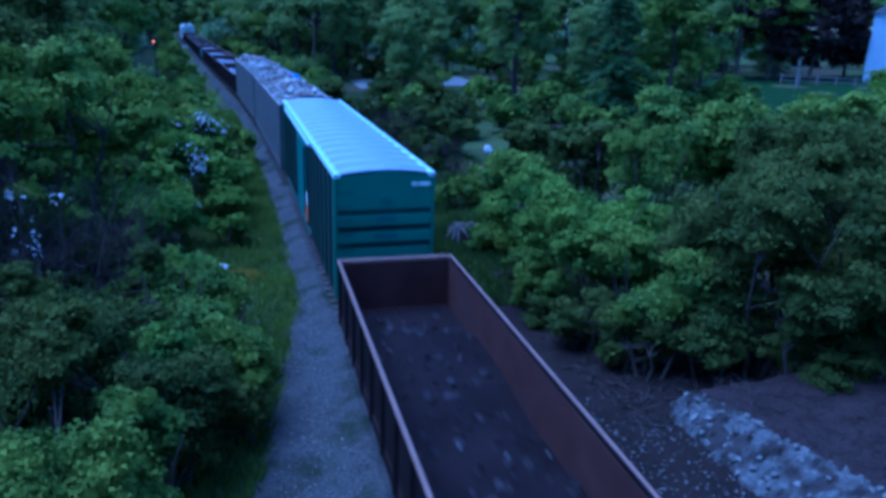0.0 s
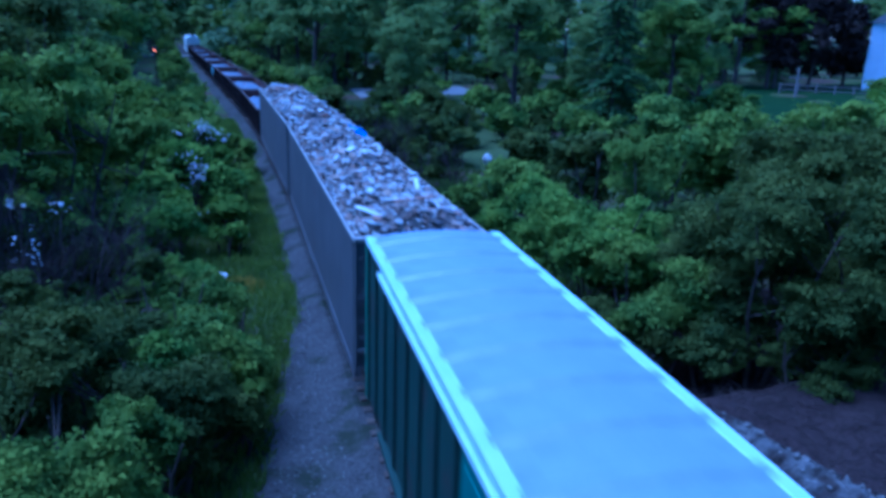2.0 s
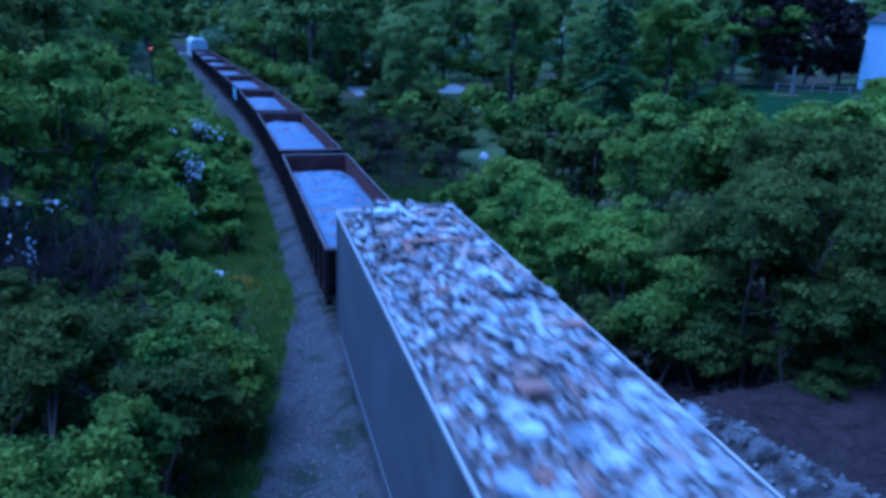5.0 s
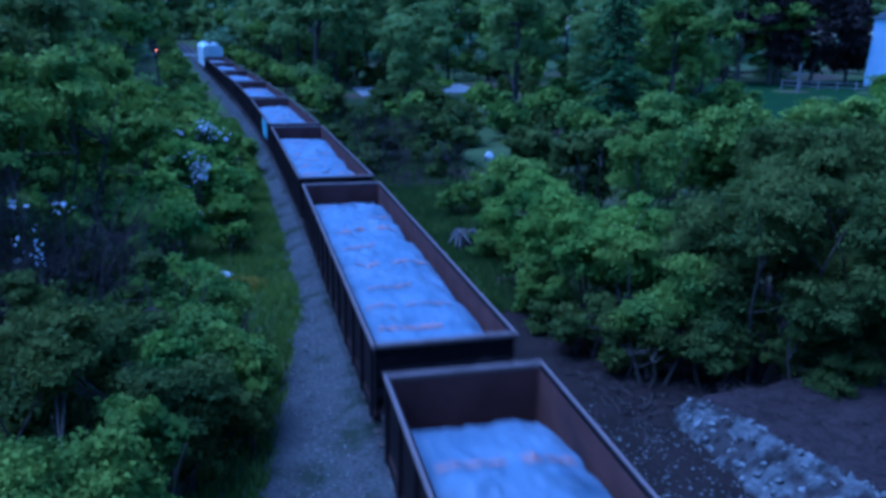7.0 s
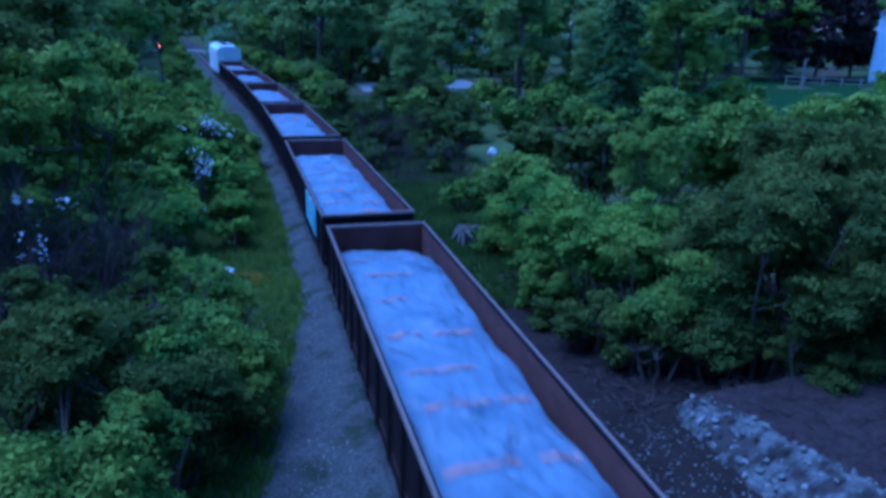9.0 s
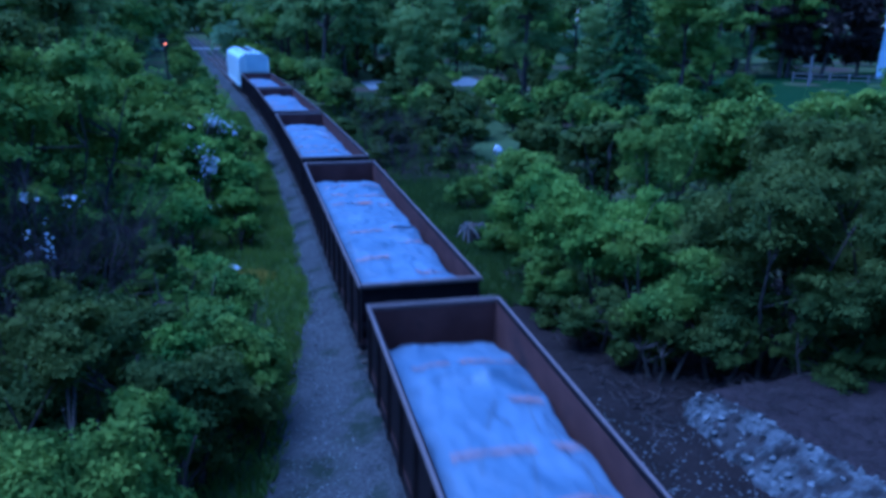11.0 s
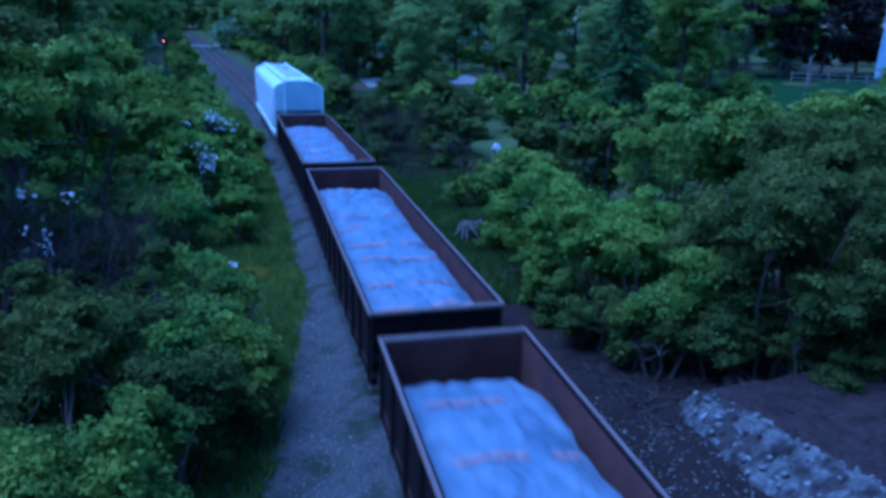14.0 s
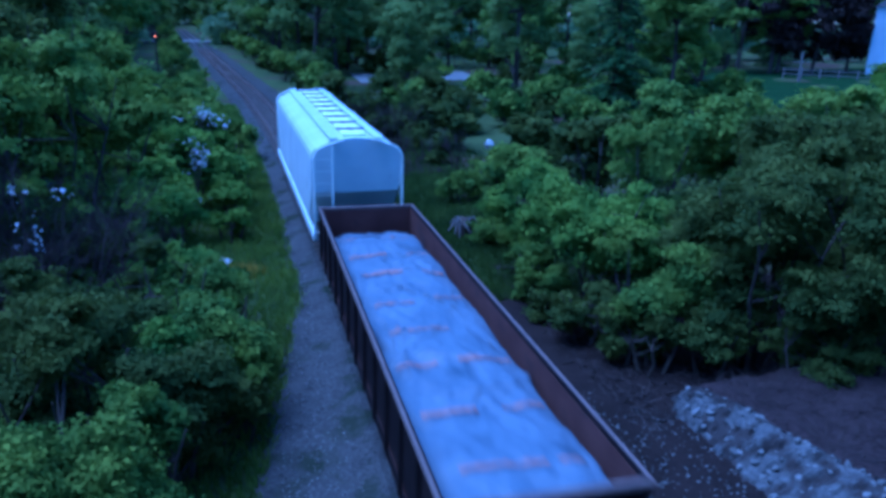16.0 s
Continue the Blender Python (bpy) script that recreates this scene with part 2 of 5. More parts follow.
def tube(bm, p, q, r0, r1, sides=6):
    """A tapered rod from p to q."""
    p, q = Vector(p), Vector(q)
    turn = (q - p).to_track_quat("Z", "Y").to_matrix()
    rings = []
    for c, r in ((p, r0), (q, r1)):
        rings.append([bm.verts.new(c + turn @ Vector((r * math.cos(a), r * math.sin(a), 0))) for a in (math.tau * i / sides for i in range(sides))])
    for i in range(sides):
        j = (i + 1) % sides
        bm.faces.new((rings[0][i], rings[0][j], rings[1][j], rings[1][i]))
    bm.faces.new(rings[0][::-1])
    bm.faces.new(rings[1])
    return bm


def prism(outline, y0, y1):
    """A closed outline in x and z drawn out along y."""
    bm = bmesh.new()
    a = [bm.verts.new((x, y0, z)) for x, z in outline]
    b = [bm.verts.new((x, y1, z)) for x, z in outline]
    n = len(a)
    for i in range(n):
        bm.faces.new((a[i], a[(i + 1) % n], b[(i + 1) % n], b[i]))
    bm.faces.new(a[::-1])
    bm.faces.new(b)
    bmesh.ops.recalc_face_normals(bm, faces=bm.faces)
    return bm


def sheet(xs, ys, height):
    """A grid of quads over xs and ys."""
    verts = [(x, y, height(x, y)) for y in ys for x in xs]
    n = len(xs)
    faces = [(j * n + i, j * n + i + 1, (j + 1) * n + i + 1, (j + 1) * n + i) for j in range(len(ys) - 1) for i in range(n - 1)]
    return verts, faces


def smooth(ob):
    ob.data.shade_smooth()
    return ob


def quads_mesh(name, corners, mat, parent=None):
    """Many loose faces from an array (faces, corners, 3)."""
    n, k = corners.shape[:2]
    me = bpy.data.meshes.new(name)
    me.vertices.add(k * n)
    me.vertices.foreach_set("co", corners.reshape(-1).astype(np.float32))
    me.loops.add(k * n)
    me.loops.foreach_set("vertex_index", np.arange(k * n, dtype=np.int32))
    me.polygons.add(n)
    me.polygons.foreach_set("loop_start", np.arange(0, k * n, k, dtype=np.int32))
    me.polygons.foreach_set("loop_total", np.full(n, k, dtype=np.int32))
    me.update(calc_edges=True)
    me.materials.append(mat)
    ob = new(name, me)
    if parent:
        ob.parent = parent
    return ob


# ---------------------------------------------------------------- track line
BEND, BEND_START, BEND_END = 0.001335, -0.26, 89.0


def track(s, off=0.0):
    """The place off metres to the right of the track's middle at s metres along it, and the heading."""
    a = min(max(s - BEND_START, 0.0), BEND_END - BEND_START)
    h = BEND * a
    x, y = -(1 - math.cos(h)) / BEND, min(s, BEND_START) + math.sin(h) / BEND
    rest = max(0.0, s - BEND_END)
    x, y = x - math.sin(h) * rest, y + math.cos(h) * rest
    return x + off * math.cos(h), y + off * math.sin(h), h


def ribbon(s_values, offs_heights):
    """A strip along the track with the given section."""
    verts, faces, n = [], [], len(offs_heights(0.0))
    for s in s_values:
        for o, z in offs_heights(s):
            x, y, _ = track(s, o)
            verts.append((x, y, z))
    for j in range(len(s_values) - 1):
        for i in range(n - 1):
            faces.append((j * n + i, j * n + i + 1, (j + 1) * n + i + 1, (j + 1) * n + i))
    return verts, faces


def spaced(a, b, near, far):
    out, s = [], a
    while s < b:
        out.append(s)
        s += near if abs(s) < 60 else min(far, near + (abs(s) - 60) * 0.05)
    return out + [b]


# ---------------------------------------------------------------- ground, track bed, track
def ground_height(x, y):
    d = math.hypot(x, y)
    side = max(0.0, abs(x + 0.0007 * max(y, 0) ** 2 * 0.9) - 4.0)
    z = -0.5 + 0.12 * noise.noise((x * 0.25, y * 0.25, 0)) * min(1, side * 0.5)
    z += 0.02 * side if x < 0 else 0.035 * max(0, side - 6)
    return min(z, 2.5) if d < 400 else z * 0 + 2.0 * min(1, (d - 400) / 300)


def axis(lo, hi, fine_lo, fine_hi, step):
    out = list(np.arange(fine_lo, fine_hi, step))
    v, s = fine_hi, step
    while v < hi:
        out.append(v)
        s *= 1.3
        v += s
    out.append(hi)
    v, s = fine_lo, step
    while v > lo:
        s *= 1.3
        v -= s
        out.insert(0, max(v, lo))
    return out


tagged(smooth(part("ground", sheet(axis(-1500, 1500, -30, 40, 0.8), axis(-300, 2500, -6, 90, 0.8), ground_height), GRASS_GROUND)),
       "grassy ground with bare brown patches beside the railway", "ground", kind="structure")


def verge(s):
    """How far to the left of the track the ballast gives way to grass."""
    return 2.32 + 0.15 * max(0.0, 24.0 - max(s, 8.0)) + 0.22 * noise.noise((s * 0.45, 3, 0)) + 0.14 * noise.noise((s * 1.7, 5, 0))


def bed_section(s):
    w = 0.35 * noise.noise((s * 0.45, 3, 0)) + 0.15 * noise.noise((s * 1.7, 5, 0))
    wide = 0.7 * max(0.0, min(1.0, (10.5 - abs(s - 6)) / 5))
    def lump(o):
        return 0.04 * noise.noise((s * 1.3, o * 1.3, 7))
    return [(-verge(s) - 0.7, -0.85), (-verge(s), -0.46 + lump(1)), (-(verge(s) + 1.9) / 2, -0.4 + lump(2)), (-1.9, -0.34 + lump(3)), (-1.45, -0.18), (0, -0.17), (1.45, -0.18), (2.2, -0.36 + lump(4)),
            (2.9 + w + wide * 0.6, -0.4 + lump(5)), (3.4 + w + wide, -0.46 + lump(6)), (4.2 + w + wide, -0.95)]


tagged(part("track_bed", ribbon(spaced(-60, 900, 0.5, 12), bed_section), BALLAST), "grey crushed stone ballast under and beside the track", "ballast", kind="structure")
for side in (-0.7525, 0.7525):
    profile = lambda s: [(side - 0.07, -0.16), (side - 0.03, -0.12), (side - 0.036, -0.01), (side - 0.03, 0.0), (side + 0.03, 0.0), (side + 0.036, -0.01), (side + 0.03, -0.12), (side + 0.07, -0.16)]
    tagged(part("rail", ribbon(spaced(-60, 900, 2.0, 12), profile), RAIL_STEEL), "worn steel rail on wooden ties", "rail", group="rails of the track", kind="structure")


# ---------------------------------------------------------------- freight cars
GAUGE_R = 0.42


def wheelset_mesh():
    bm = bmesh.new()
    for s in (-1, 1):
        x = s * 0.75
        tube(bm, (x - 0.065, 0, 0), (x + 0.065, 0, 0), GAUGE_R, GAUGE_R, 16)
        tube(bm, (x - s * 0.09, 0, 0), (x - s * 0.065, 0, 0), GAUGE_R + 0.025, GAUGE_R + 0.025, 16)
        for i in range(4):
            a = math.tau * i / 4
            tube(bm, (x + s * 0.066, 0.2 * math.cos(a), 0.2 * math.sin(a)), (x + s * 0.085, 0.2 * math.cos(a), 0.2 * math.sin(a)), 0.05, 0.04, 6)
    return tube(bm, (-0.98, 0, 0), (0.98, 0, 0), 0.075, 0.075, 8)


WHEELSETS = []


def trucks(car, length, inset=2.1):
    """Two four-wheel trucks with turning wheelsets, and a coupler at each end."""
    for y in (inset, length - inset):
        bm = bmesh.new()
        for s in (-1, 1):
            box(bm, s * 0.98 - 0.07, s * 0.98 + 0.07, -1.15, 1.15, 0.52, 0.68, 0.03)
            box(bm, s * 0.98 - 0.07, s * 0.98 + 0.07, -0.45, 0.45, 0.18, 0.32, 0.03)
            for q in (-0.86, 0.86):
                box(bm, s * 0.98 - 0.09, s * 0.98 + 0.09, q - 0.13, q + 0.13, 0.3, 0.56, 0.03)
                tube(bm, (s * 0.98, q * 0.9, 0.55), (s * 0.98, q * 0.4, 0.25), 0.07, 0.07)
            for q in (-0.18, 0, 0.18):
                tube(bm, (s * 0.98, q, 0.3), (s * 0.98, q, 0.55), 0.07, 0.07, 8)
        box(bm, -1.0, 1.0, -0.2, 0.2, 0.4, 0.72, 0.03)
        t = part("truck", bm, UNDER, car, "grimy cast steel truck", pose(0, y, 0))
        for q in (-0.86, 0.86):
            w = part("wheelset", wheelset_mesh(), RAIL_STEEL, t, "steel wheels on an axle", pose(0, q, GAUGE_R))
            WHEELSETS.append((w, q))
    for y, s in ((0, -1), (length, 1)):
        bm = boxes((-0.1, 0.1, min(y - s * 0.2, y + s * 0.45), max(y - s * 0.2, y + s * 0.45), 0.76, 0.94), (-0.17, 0.15, min(y + s * 0.4, y + s * 0.66), max(y + s * 0.4, y + s * 0.66), 0.7, 1.0), bevel=0.03)
        part("coupler", bm, UNDER, car)
        bm = bmesh.new()
        for i in range(6):
            a, b = i / 6, (i + 1) / 6
            tube(bm, (0.35 - 0.1 * a, y + s * 0.6 * a, 0.75 - 0.9 * a * (1 - a)), (0.35 - 0.1 * b, y + s * 0.6 * b, 0.75 - 0.9 * b * (1 - b)), 0.025, 0.025, 5)
        part("air_hose", bm, UNDER, car)


def gondola(length, half, top, body, inside, rim, posts, label, floor=1.1, post_depth=0.085):
    """Open-topped car; y runs from its near end to its far end."""
    car = tagged(new("gondola_car"), label, "freight car", group="freight cars of the train")
    h = half - post_depth
    part("floor", boxes((-h, h, 0.05, length - 0.05, floor - 0.12, floor)), inside, car)
    part("side_sill", boxes((-h - 0.03, -h + 0.12, 0, length, floor - 0.32, floor - 0.12), (h - 0.12, h + 0.03, 0, length, floor - 0.32, floor - 0.12)), body, car)
    part("centre_sill", boxes((-0.22, 0.22, 0.1, length - 0.1, 0.72, floor - 0.14)), UNDER, car)
    for s in (-1, 1):
        part("side_wall", boxes((min(s * h, s * (h - 0.03)), max(s * h, s * (h - 0.03)), 0, length, floor, top - 0.02)), body, car)
        part("inner_lining", boxes((min(s * (h - 0.032), s * (h - 0.042)), max(s * (h - 0.032), s * (h - 0.042)), 0.13, length - 0.13, floor + 0.003, top - 0.12)), inside, car, "rusty inner side plate")
        part("top_rail", boxes((min(s * (half - 0.01), s * (h - 0.0)), max(s * (half - 0.01), s * (h - 0.0)), 0, length, top - 0.115, top), bevel=0.02), rim, car, "worn top rail")
        first = None
        for i in range(posts):
            y = 0.25 + (length - 0.5) * i / (posts - 1)
            if first is None:
                o = post_depth - 0.01
                pts = [(s * h, -0.11), (s * (h + o), -0.06), (s * (h + o), 0.06), (s * h, 0.11)]
                bm = bmesh.new()
                lo = [bm.verts.new((x, q, floor - 0.3)) for x, q in pts]
                hi = [bm.verts.new((x, q, top - 0.115)) for x, q in pts]
                for k in range(4):
                    bm.faces.new((lo[k], lo[(k + 1) % 4], hi[(k + 1) % 4], hi[k]))
                bm.faces.new(lo[::-1])
                bm.faces.new(hi)
                bmesh.ops.recalc_face_normals(bm, faces=bm.faces)
                first = part("side_post", bm, body, car, m=pose(0, y, 0))
            else:
                again(first, pose(0, y, 0))
    for y, s in ((0.0, 1), (length, -1)):
        bm = boxes((-h, h, min(y + s * 0.08, y + s * 0.12), max(y + s * 0.08, y + s * 0.12), floor, top - 0.1))
        for z in (floor + 0.25, (floor + top) / 2):
            box(bm, -h, h, min(y, y + s * 0.085), max(y, y + s * 0.085), z, z + 0.16, 0.03)
        part("end_wall", bm, body, car)
        part("inner_lining", boxes((-h + 0.05, h - 0.05, min(y + s * 0.122, y + s * 0.132), max(y + s * 0.122, y + s * 0.132), floor + 0.003, top - 0.12)), inside, car, "rusty inner end plate")
        part("end_rail", boxes((-h - 0.0, h + 0.0, min(y + s * 0.01, y + s * 0.14), max(y + s * 0.01, y + s * 0.14), top - 0.112, top - 0.004), bevel=0.02), rim, car, "worn top rail")
        for z in np.arange(0.7, top - 0.3, 0.38):
            part("grab_iron", tube(bmesh.new(), (-half + 0.1, y - s * 0.06, z), (-half + 0.55, y - s * 0.06, z), 0.014, 0.014, 5), body, car)
    bm = bmesh.new()
    for i in range(16):
        a, b = math.tau * i / 16, math.tau * (i + 1) / 16
        tube(bm, (0.85 + 0.26 * math.cos(a), -0.1, top - 0.75 + 0.26 * math.sin(a)), (0.85 + 0.26 * math.cos(b), -0.1, top - 0.75 + 0.26 * math.sin(b)), 0.016, 0.016, 5)
        if i % 4 == 0:
            tube(bm, (0.85, -0.1, top - 0.75), (0.85 + 0.26 * math.cos(a), -0.1, top - 0.75 + 0.26 * math.sin(a)), 0.012, 0.012, 5)
    part("brake_wheel", bm, UNDER, car, "iron brake wheel")
    trucks(car, length)
    return car


def fold(u):
    return max(0.0, min(1.0, u)) ** 2 * (3 - 2 * max(0.0, min(1.0, u)))


def covered_load(seed, length, half, top):
    """A load wrapped in a pale tarp with printed orange bars, lying in a gondola."""
    rnd = random.Random(seed)
    x0, y0, y1 = half - 0.14, 0.3 + rnd.uniform(0, 0.15), length - 0.35 - rnd.uniform(0.1, 0.5)
    lean = rnd.uniform(-0.12, 0.12)
    ridges = [(rnd.uniform(y0, y1), rnd.uniform(-1, 1), rnd.uniform(-0.9, 0.9), rnd.uniform(0.05, 0.14)) for _ in range(14)]
    bays = [(rnd.choice((-1, 1, 1)), rnd.uniform(y0 + 1, y1 - 1), rnd.uniform(0.3, 0.9), rnd.uniform(0.03, 0.12)) for _ in range(7)]

    def narrow(side, v):
        w = 0.015 + 0.06 * max(0.0, noise.noise((v * 0.9, side * 3.0, seed))) + 0.07 * abs(noise.noise((v * 2.3, side * 5.0, seed + 2)))
        for s, q, r, a in bays:
            if s == side:
                w += a * math.exp(-((v - q) / r) ** 2)
        e = min(v - y0, y1 - v)
        return w + 0.13 * (1 - fold(e / 0.9)) * (1 if v > length / 2 else 0.4)

    def shape(u, v):
        left, right = -x0 + narrow(-1, v), x0 - narrow(1, v)
        x = left + (right - left) * (u + 1) / 2
        end = fold((v - y0) / 0.5 + 0.4) * (0.6 + 0.4 * fold((y1 - v) / 2.6 + 0.1))
        across = 1 - abs(u) ** 4 * 0.2
        z = 1.28 + (top - 1.78) * end * across + lean * u * 0.3
        z += 0.10 * noise.noise((x * 0.7, v * 0.45, seed)) + 0.05 * noise.noise((x * 2.0, v * 1.3, seed + 9))
        z += 0.10 * (0.5 - abs(noise.noise((x * 2.6 + v * 0.6, v * 0.9, seed + 3)))) + 0.06 * (0.5 - abs(noise.noise((x * 5 - v, v * 2.2, seed + 4))))
        for q, slope, c, w in ridges:
            dist = (v - q) - slope * 1.2 * (x - c)
            z += 0.09 * math.exp(-(dist / w) ** 2) * max(0, 1 - abs(x - c) / 1.1)
        return x, z

    load = tagged(new("covered_load"), "bulging pale tarpaulin over a load with faded orange bars", "tarpaulin load", group="covered loads in the gondola cars")
    nu, nv = 38, 144
    verts, faces = [], []
    for j in range(nv + 1):
        v = y0 + (y1 - y0) * j / nv
        for i in range(nu + 1):
            u = -1 + 2 * i / nu
            x, z = shape(u, v)
            if i in (0, nu) or j in (0, nv):
                z -= 0.16
            verts.append((x, v, z))
    n = nu + 1
    faces = [(j * n + i, j * n + i + 1, (j + 1) * n + i + 1, (j + 1) * n + i) for j in range(nv) for i in range(nu)]
    smooth(part("tarp", (verts, faces), TARP, load))

    def strip(ua, ub, v, wide, mat, name, tilt=0.0, lift=0.008):
        k = max(4, int((ub - ua) * 14))
        vs, fs = [], []
        for i in range(k + 1):
            u = ua + (ub - ua) * i / k
            for w in (-wide / 2, -wide / 6, wide / 6, wide / 2):
                q = v + w + tilt * (u - ua)
                x, z = shape(u, q)
                vs.append((x, q, z + lift))
        for i in range(k):
            for c in range(3):
                fs.append((4 * i + c, 4 * i + c + 1, 4 * i + c + 5, 4 * i + c + 4))
        part(name, (vs, fs), mat, load)

    v = y0 + rnd.uniform(0.8, 1.4)
    while v < y1 - 1.0:
        ua = rnd.uniform(-0.85, -0.65)
        while ua < 0.55:
            ub = min(0.85, ua + rnd.uniform(0.5, 1.1))
            if rnd.random() < 0.85:
                strip(ua, ub, v + rnd.uniform(-0.05, 0.05), rnd.uniform(0.09, 0.17), TARP_STRIPE, "printed_bar", lift=0.03)
            ua = ub + rnd.uniform(0.12, 0.4)
        v += rnd.uniform(1.3, 2.1)
    # dark strips over the tarp, painting shade along its creases
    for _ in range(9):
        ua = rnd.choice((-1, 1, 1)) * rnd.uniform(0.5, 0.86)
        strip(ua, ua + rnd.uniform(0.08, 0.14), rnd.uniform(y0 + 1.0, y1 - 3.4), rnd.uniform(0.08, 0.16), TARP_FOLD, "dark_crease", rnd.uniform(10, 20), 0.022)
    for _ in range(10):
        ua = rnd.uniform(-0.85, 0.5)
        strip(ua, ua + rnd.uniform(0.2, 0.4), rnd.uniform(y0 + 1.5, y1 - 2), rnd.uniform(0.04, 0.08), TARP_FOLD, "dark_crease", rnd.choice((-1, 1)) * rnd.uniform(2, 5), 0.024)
    return load


def gravel_load(length, half):
    def height(x, y):
        z = 1.3 + 0.28 * math.exp(-((y - length * 0.78) / 2.6) ** 2) + 0.22 * math.exp(-((y - length * 0.3) / 3.0) ** 2) - 0.1 * x * x
        return max(1.11, z - 0.5 * fold((y - length + 3.2) / 2.4) + 0.1 * noise.noise((x * 1.2, y * 1.2, 2)) + 0.03 * noise.noise((x * 6, y * 6, 4)))
    load = tagged(new("gravel_load"), "low dark purplish gravel load in a rusty gondola", "gravel load")
    smooth(part("gravel_surface", sheet(list(np.linspace(-half, half, 40)), list(np.linspace(0.2, length - 0.2, 190)), height), COAL, load))
    r = random.Random(3)
    kinds = [part("gravel_lump", chip(r, s), mat, load) for s, mat in ((0.05, COAL_LUMP), (0.07, COAL_LUMP), (0.09, COAL_LUMP), (0.035, COAL_CHIP))]
    for i in range(280):
        x, y = r.uniform(-half + 0.1, half - 0.1), r.uniform(0.4, length - 0.5)
        m = pose(x, y, height(x, y) + 0.02, r.gauss(0, 30), r.gauss(0, 30), r.uniform(0, 360))
        if i < len(kinds):
            kinds[i].matrix_basis = m
        else:
            again(kinds[3] if r.random() < 0.06 else r.choice(kinds[:3]), m)
    return load


def chip(rnd, size):
    """A flat broken piece with an uneven outline."""
    n = rnd.choice((4, 4, 5, 6))
    bm = bmesh.new()
    long = rnd.choice((1.0, 1.0, 1.2, 1.7))
    ring = [(size * long * math.cos(math.tau * i / n + 0.4) * rnd.uniform(0.7, 1.1), size * math.sin(math.tau * i / n + 0.4) * rnd.uniform(0.7, 1.1)) for i in range(n)]
    t = size * rnd.uniform(0.08, 0.3)
    lo = [bm.verts.new((x, y, -t)) for x, y in ring]
    hi = [bm.verts.new((x * 0.95, y * 0.95, t + rnd.uniform(-0.3, 0.3) * t)) for x, y in ring]
    for k in range(n):
        bm.faces.new((lo[k], lo[(k + 1) % n], hi[(k + 1) % n], hi[k]))
    bm.faces.new(lo[::-1])
    bm.faces.new(hi)
    return bm


def debris_load(seed, length, half, top):
    """Heaped building waste: fines, many small bits, and pieces that can be told apart."""
    rnd = random.Random(seed)

    def height(x, y):
        e = fold(min(y, length - y) / 1.0)
        z = top - 0.12 + 0.4 * e * (1 - (abs(x) / half) ** 2.2) + 0.22 * noise.noise((x * 0.8, y * 0.6, seed)) * e
        return z + 0.15 * noise.noise((x * 2.2, y * 2.2, seed + 5)) + 0.06 * noise.noise((x * 5, y * 5, seed + 8))

    load = tagged(new("debris_load"), "heaped pale building waste of broken boards and rubble", "debris load", group="debris loads in the tall grey cars")
    smooth(part("debris_surface", sheet(list(np.linspace(-half, half, 36)), list(np.linspace(0.15, length - 0.15, 170)), height), WASTE_BASE, load))
    gen = np.random.default_rng(seed)
    n = 9000
    xs, ys = gen.uniform(-half + 0.05, half - 0.05, n), gen.uniform(0.25, length - 0.25, n)
    a, tilt, side = gen.uniform(0, math.tau, n), gen.normal(0, 0.35, (n, 2)), gen.uniform(0.025, 0.1, n)
    ratio = gen.choice([0.4, 0.7, 1.0], n)
    quad = np.zeros((n, 4, 3))
    for c, (p, q) in enumerate(((-1, -1), (1, -1), (1, 1), (-1, 1))):
        u, v = side * p * gen.uniform(0.7, 1.1, n), side * ratio * q * gen.uniform(0.7, 1.1, n)
        quad[:, c, 0], quad[:, c, 1] = xs + u * np.cos(a) - v * np.sin(a), ys + u * np.sin(a) + v * np.cos(a)
        quad[:, c, 2] = u * tilt[:, 0] + v * tilt[:, 1]
    quad[:, :, 2] += np.array([height(x, y) for x, y in zip(xs, ys)])[:, None] + gen.uniform(0.02, 0.07, n)[:, None]
    tagged(quads_mesh("rubble", quad, WASTE, load), "small mixed scraps", kind="stuff")
    kinds = [part("waste_piece", chip(rnd, s), WASTE_PIECE, load) for s in (0.08, 0.1, 0.12, 0.14, 0.17, 0.21, 0.26, 0.09)]
    for i in range(280):
        x, y = rnd.uniform(-half + 0.2, half - 0.2), rnd.uniform(0.4, length - 0.4)
        m = pose(x, y, height(x, y) + 0.05, rnd.gauss(0, 14), rnd.gauss(0, 14), rnd.uniform(0, 360))
        if i < len(kinds):
            kinds[i].matrix_basis = m
        else:
            again(rnd.choice(kinds), m)
    for i in range(9):
        x, y = rnd.uniform(-half + 0.6, half - 0.6), rnd.uniform(1.0, length - 1.0)
        part("torn_sheet", chip(rnd, rnd.uniform(0.18, 0.32)), WASTE_PIECE if i % 3 else SHEET_WHITE, load, m=pose(x, y, height(x, y) + 0.08, rnd.gauss(0, 9), rnd.gauss(0, 9), rnd.uniform(0, 360)))
    for i in range(14):
        x, y, a = rnd.uniform(-half + 0.5, half - 0.5), rnd.uniform(1.2, length - 1.2), rnd.uniform(0, 360)
        part("board", boxes((-0.06, 0.06, -rnd.uniform(0.3, 0.7), rnd.uniform(0.3, 0.7), 0, 0.03)), WASTE_PIECE, load, m=pose(x, y, height(x, y) + 0.08, rnd.gauss(0, 8), rnd.gauss(0, 8), a))
    return load, height


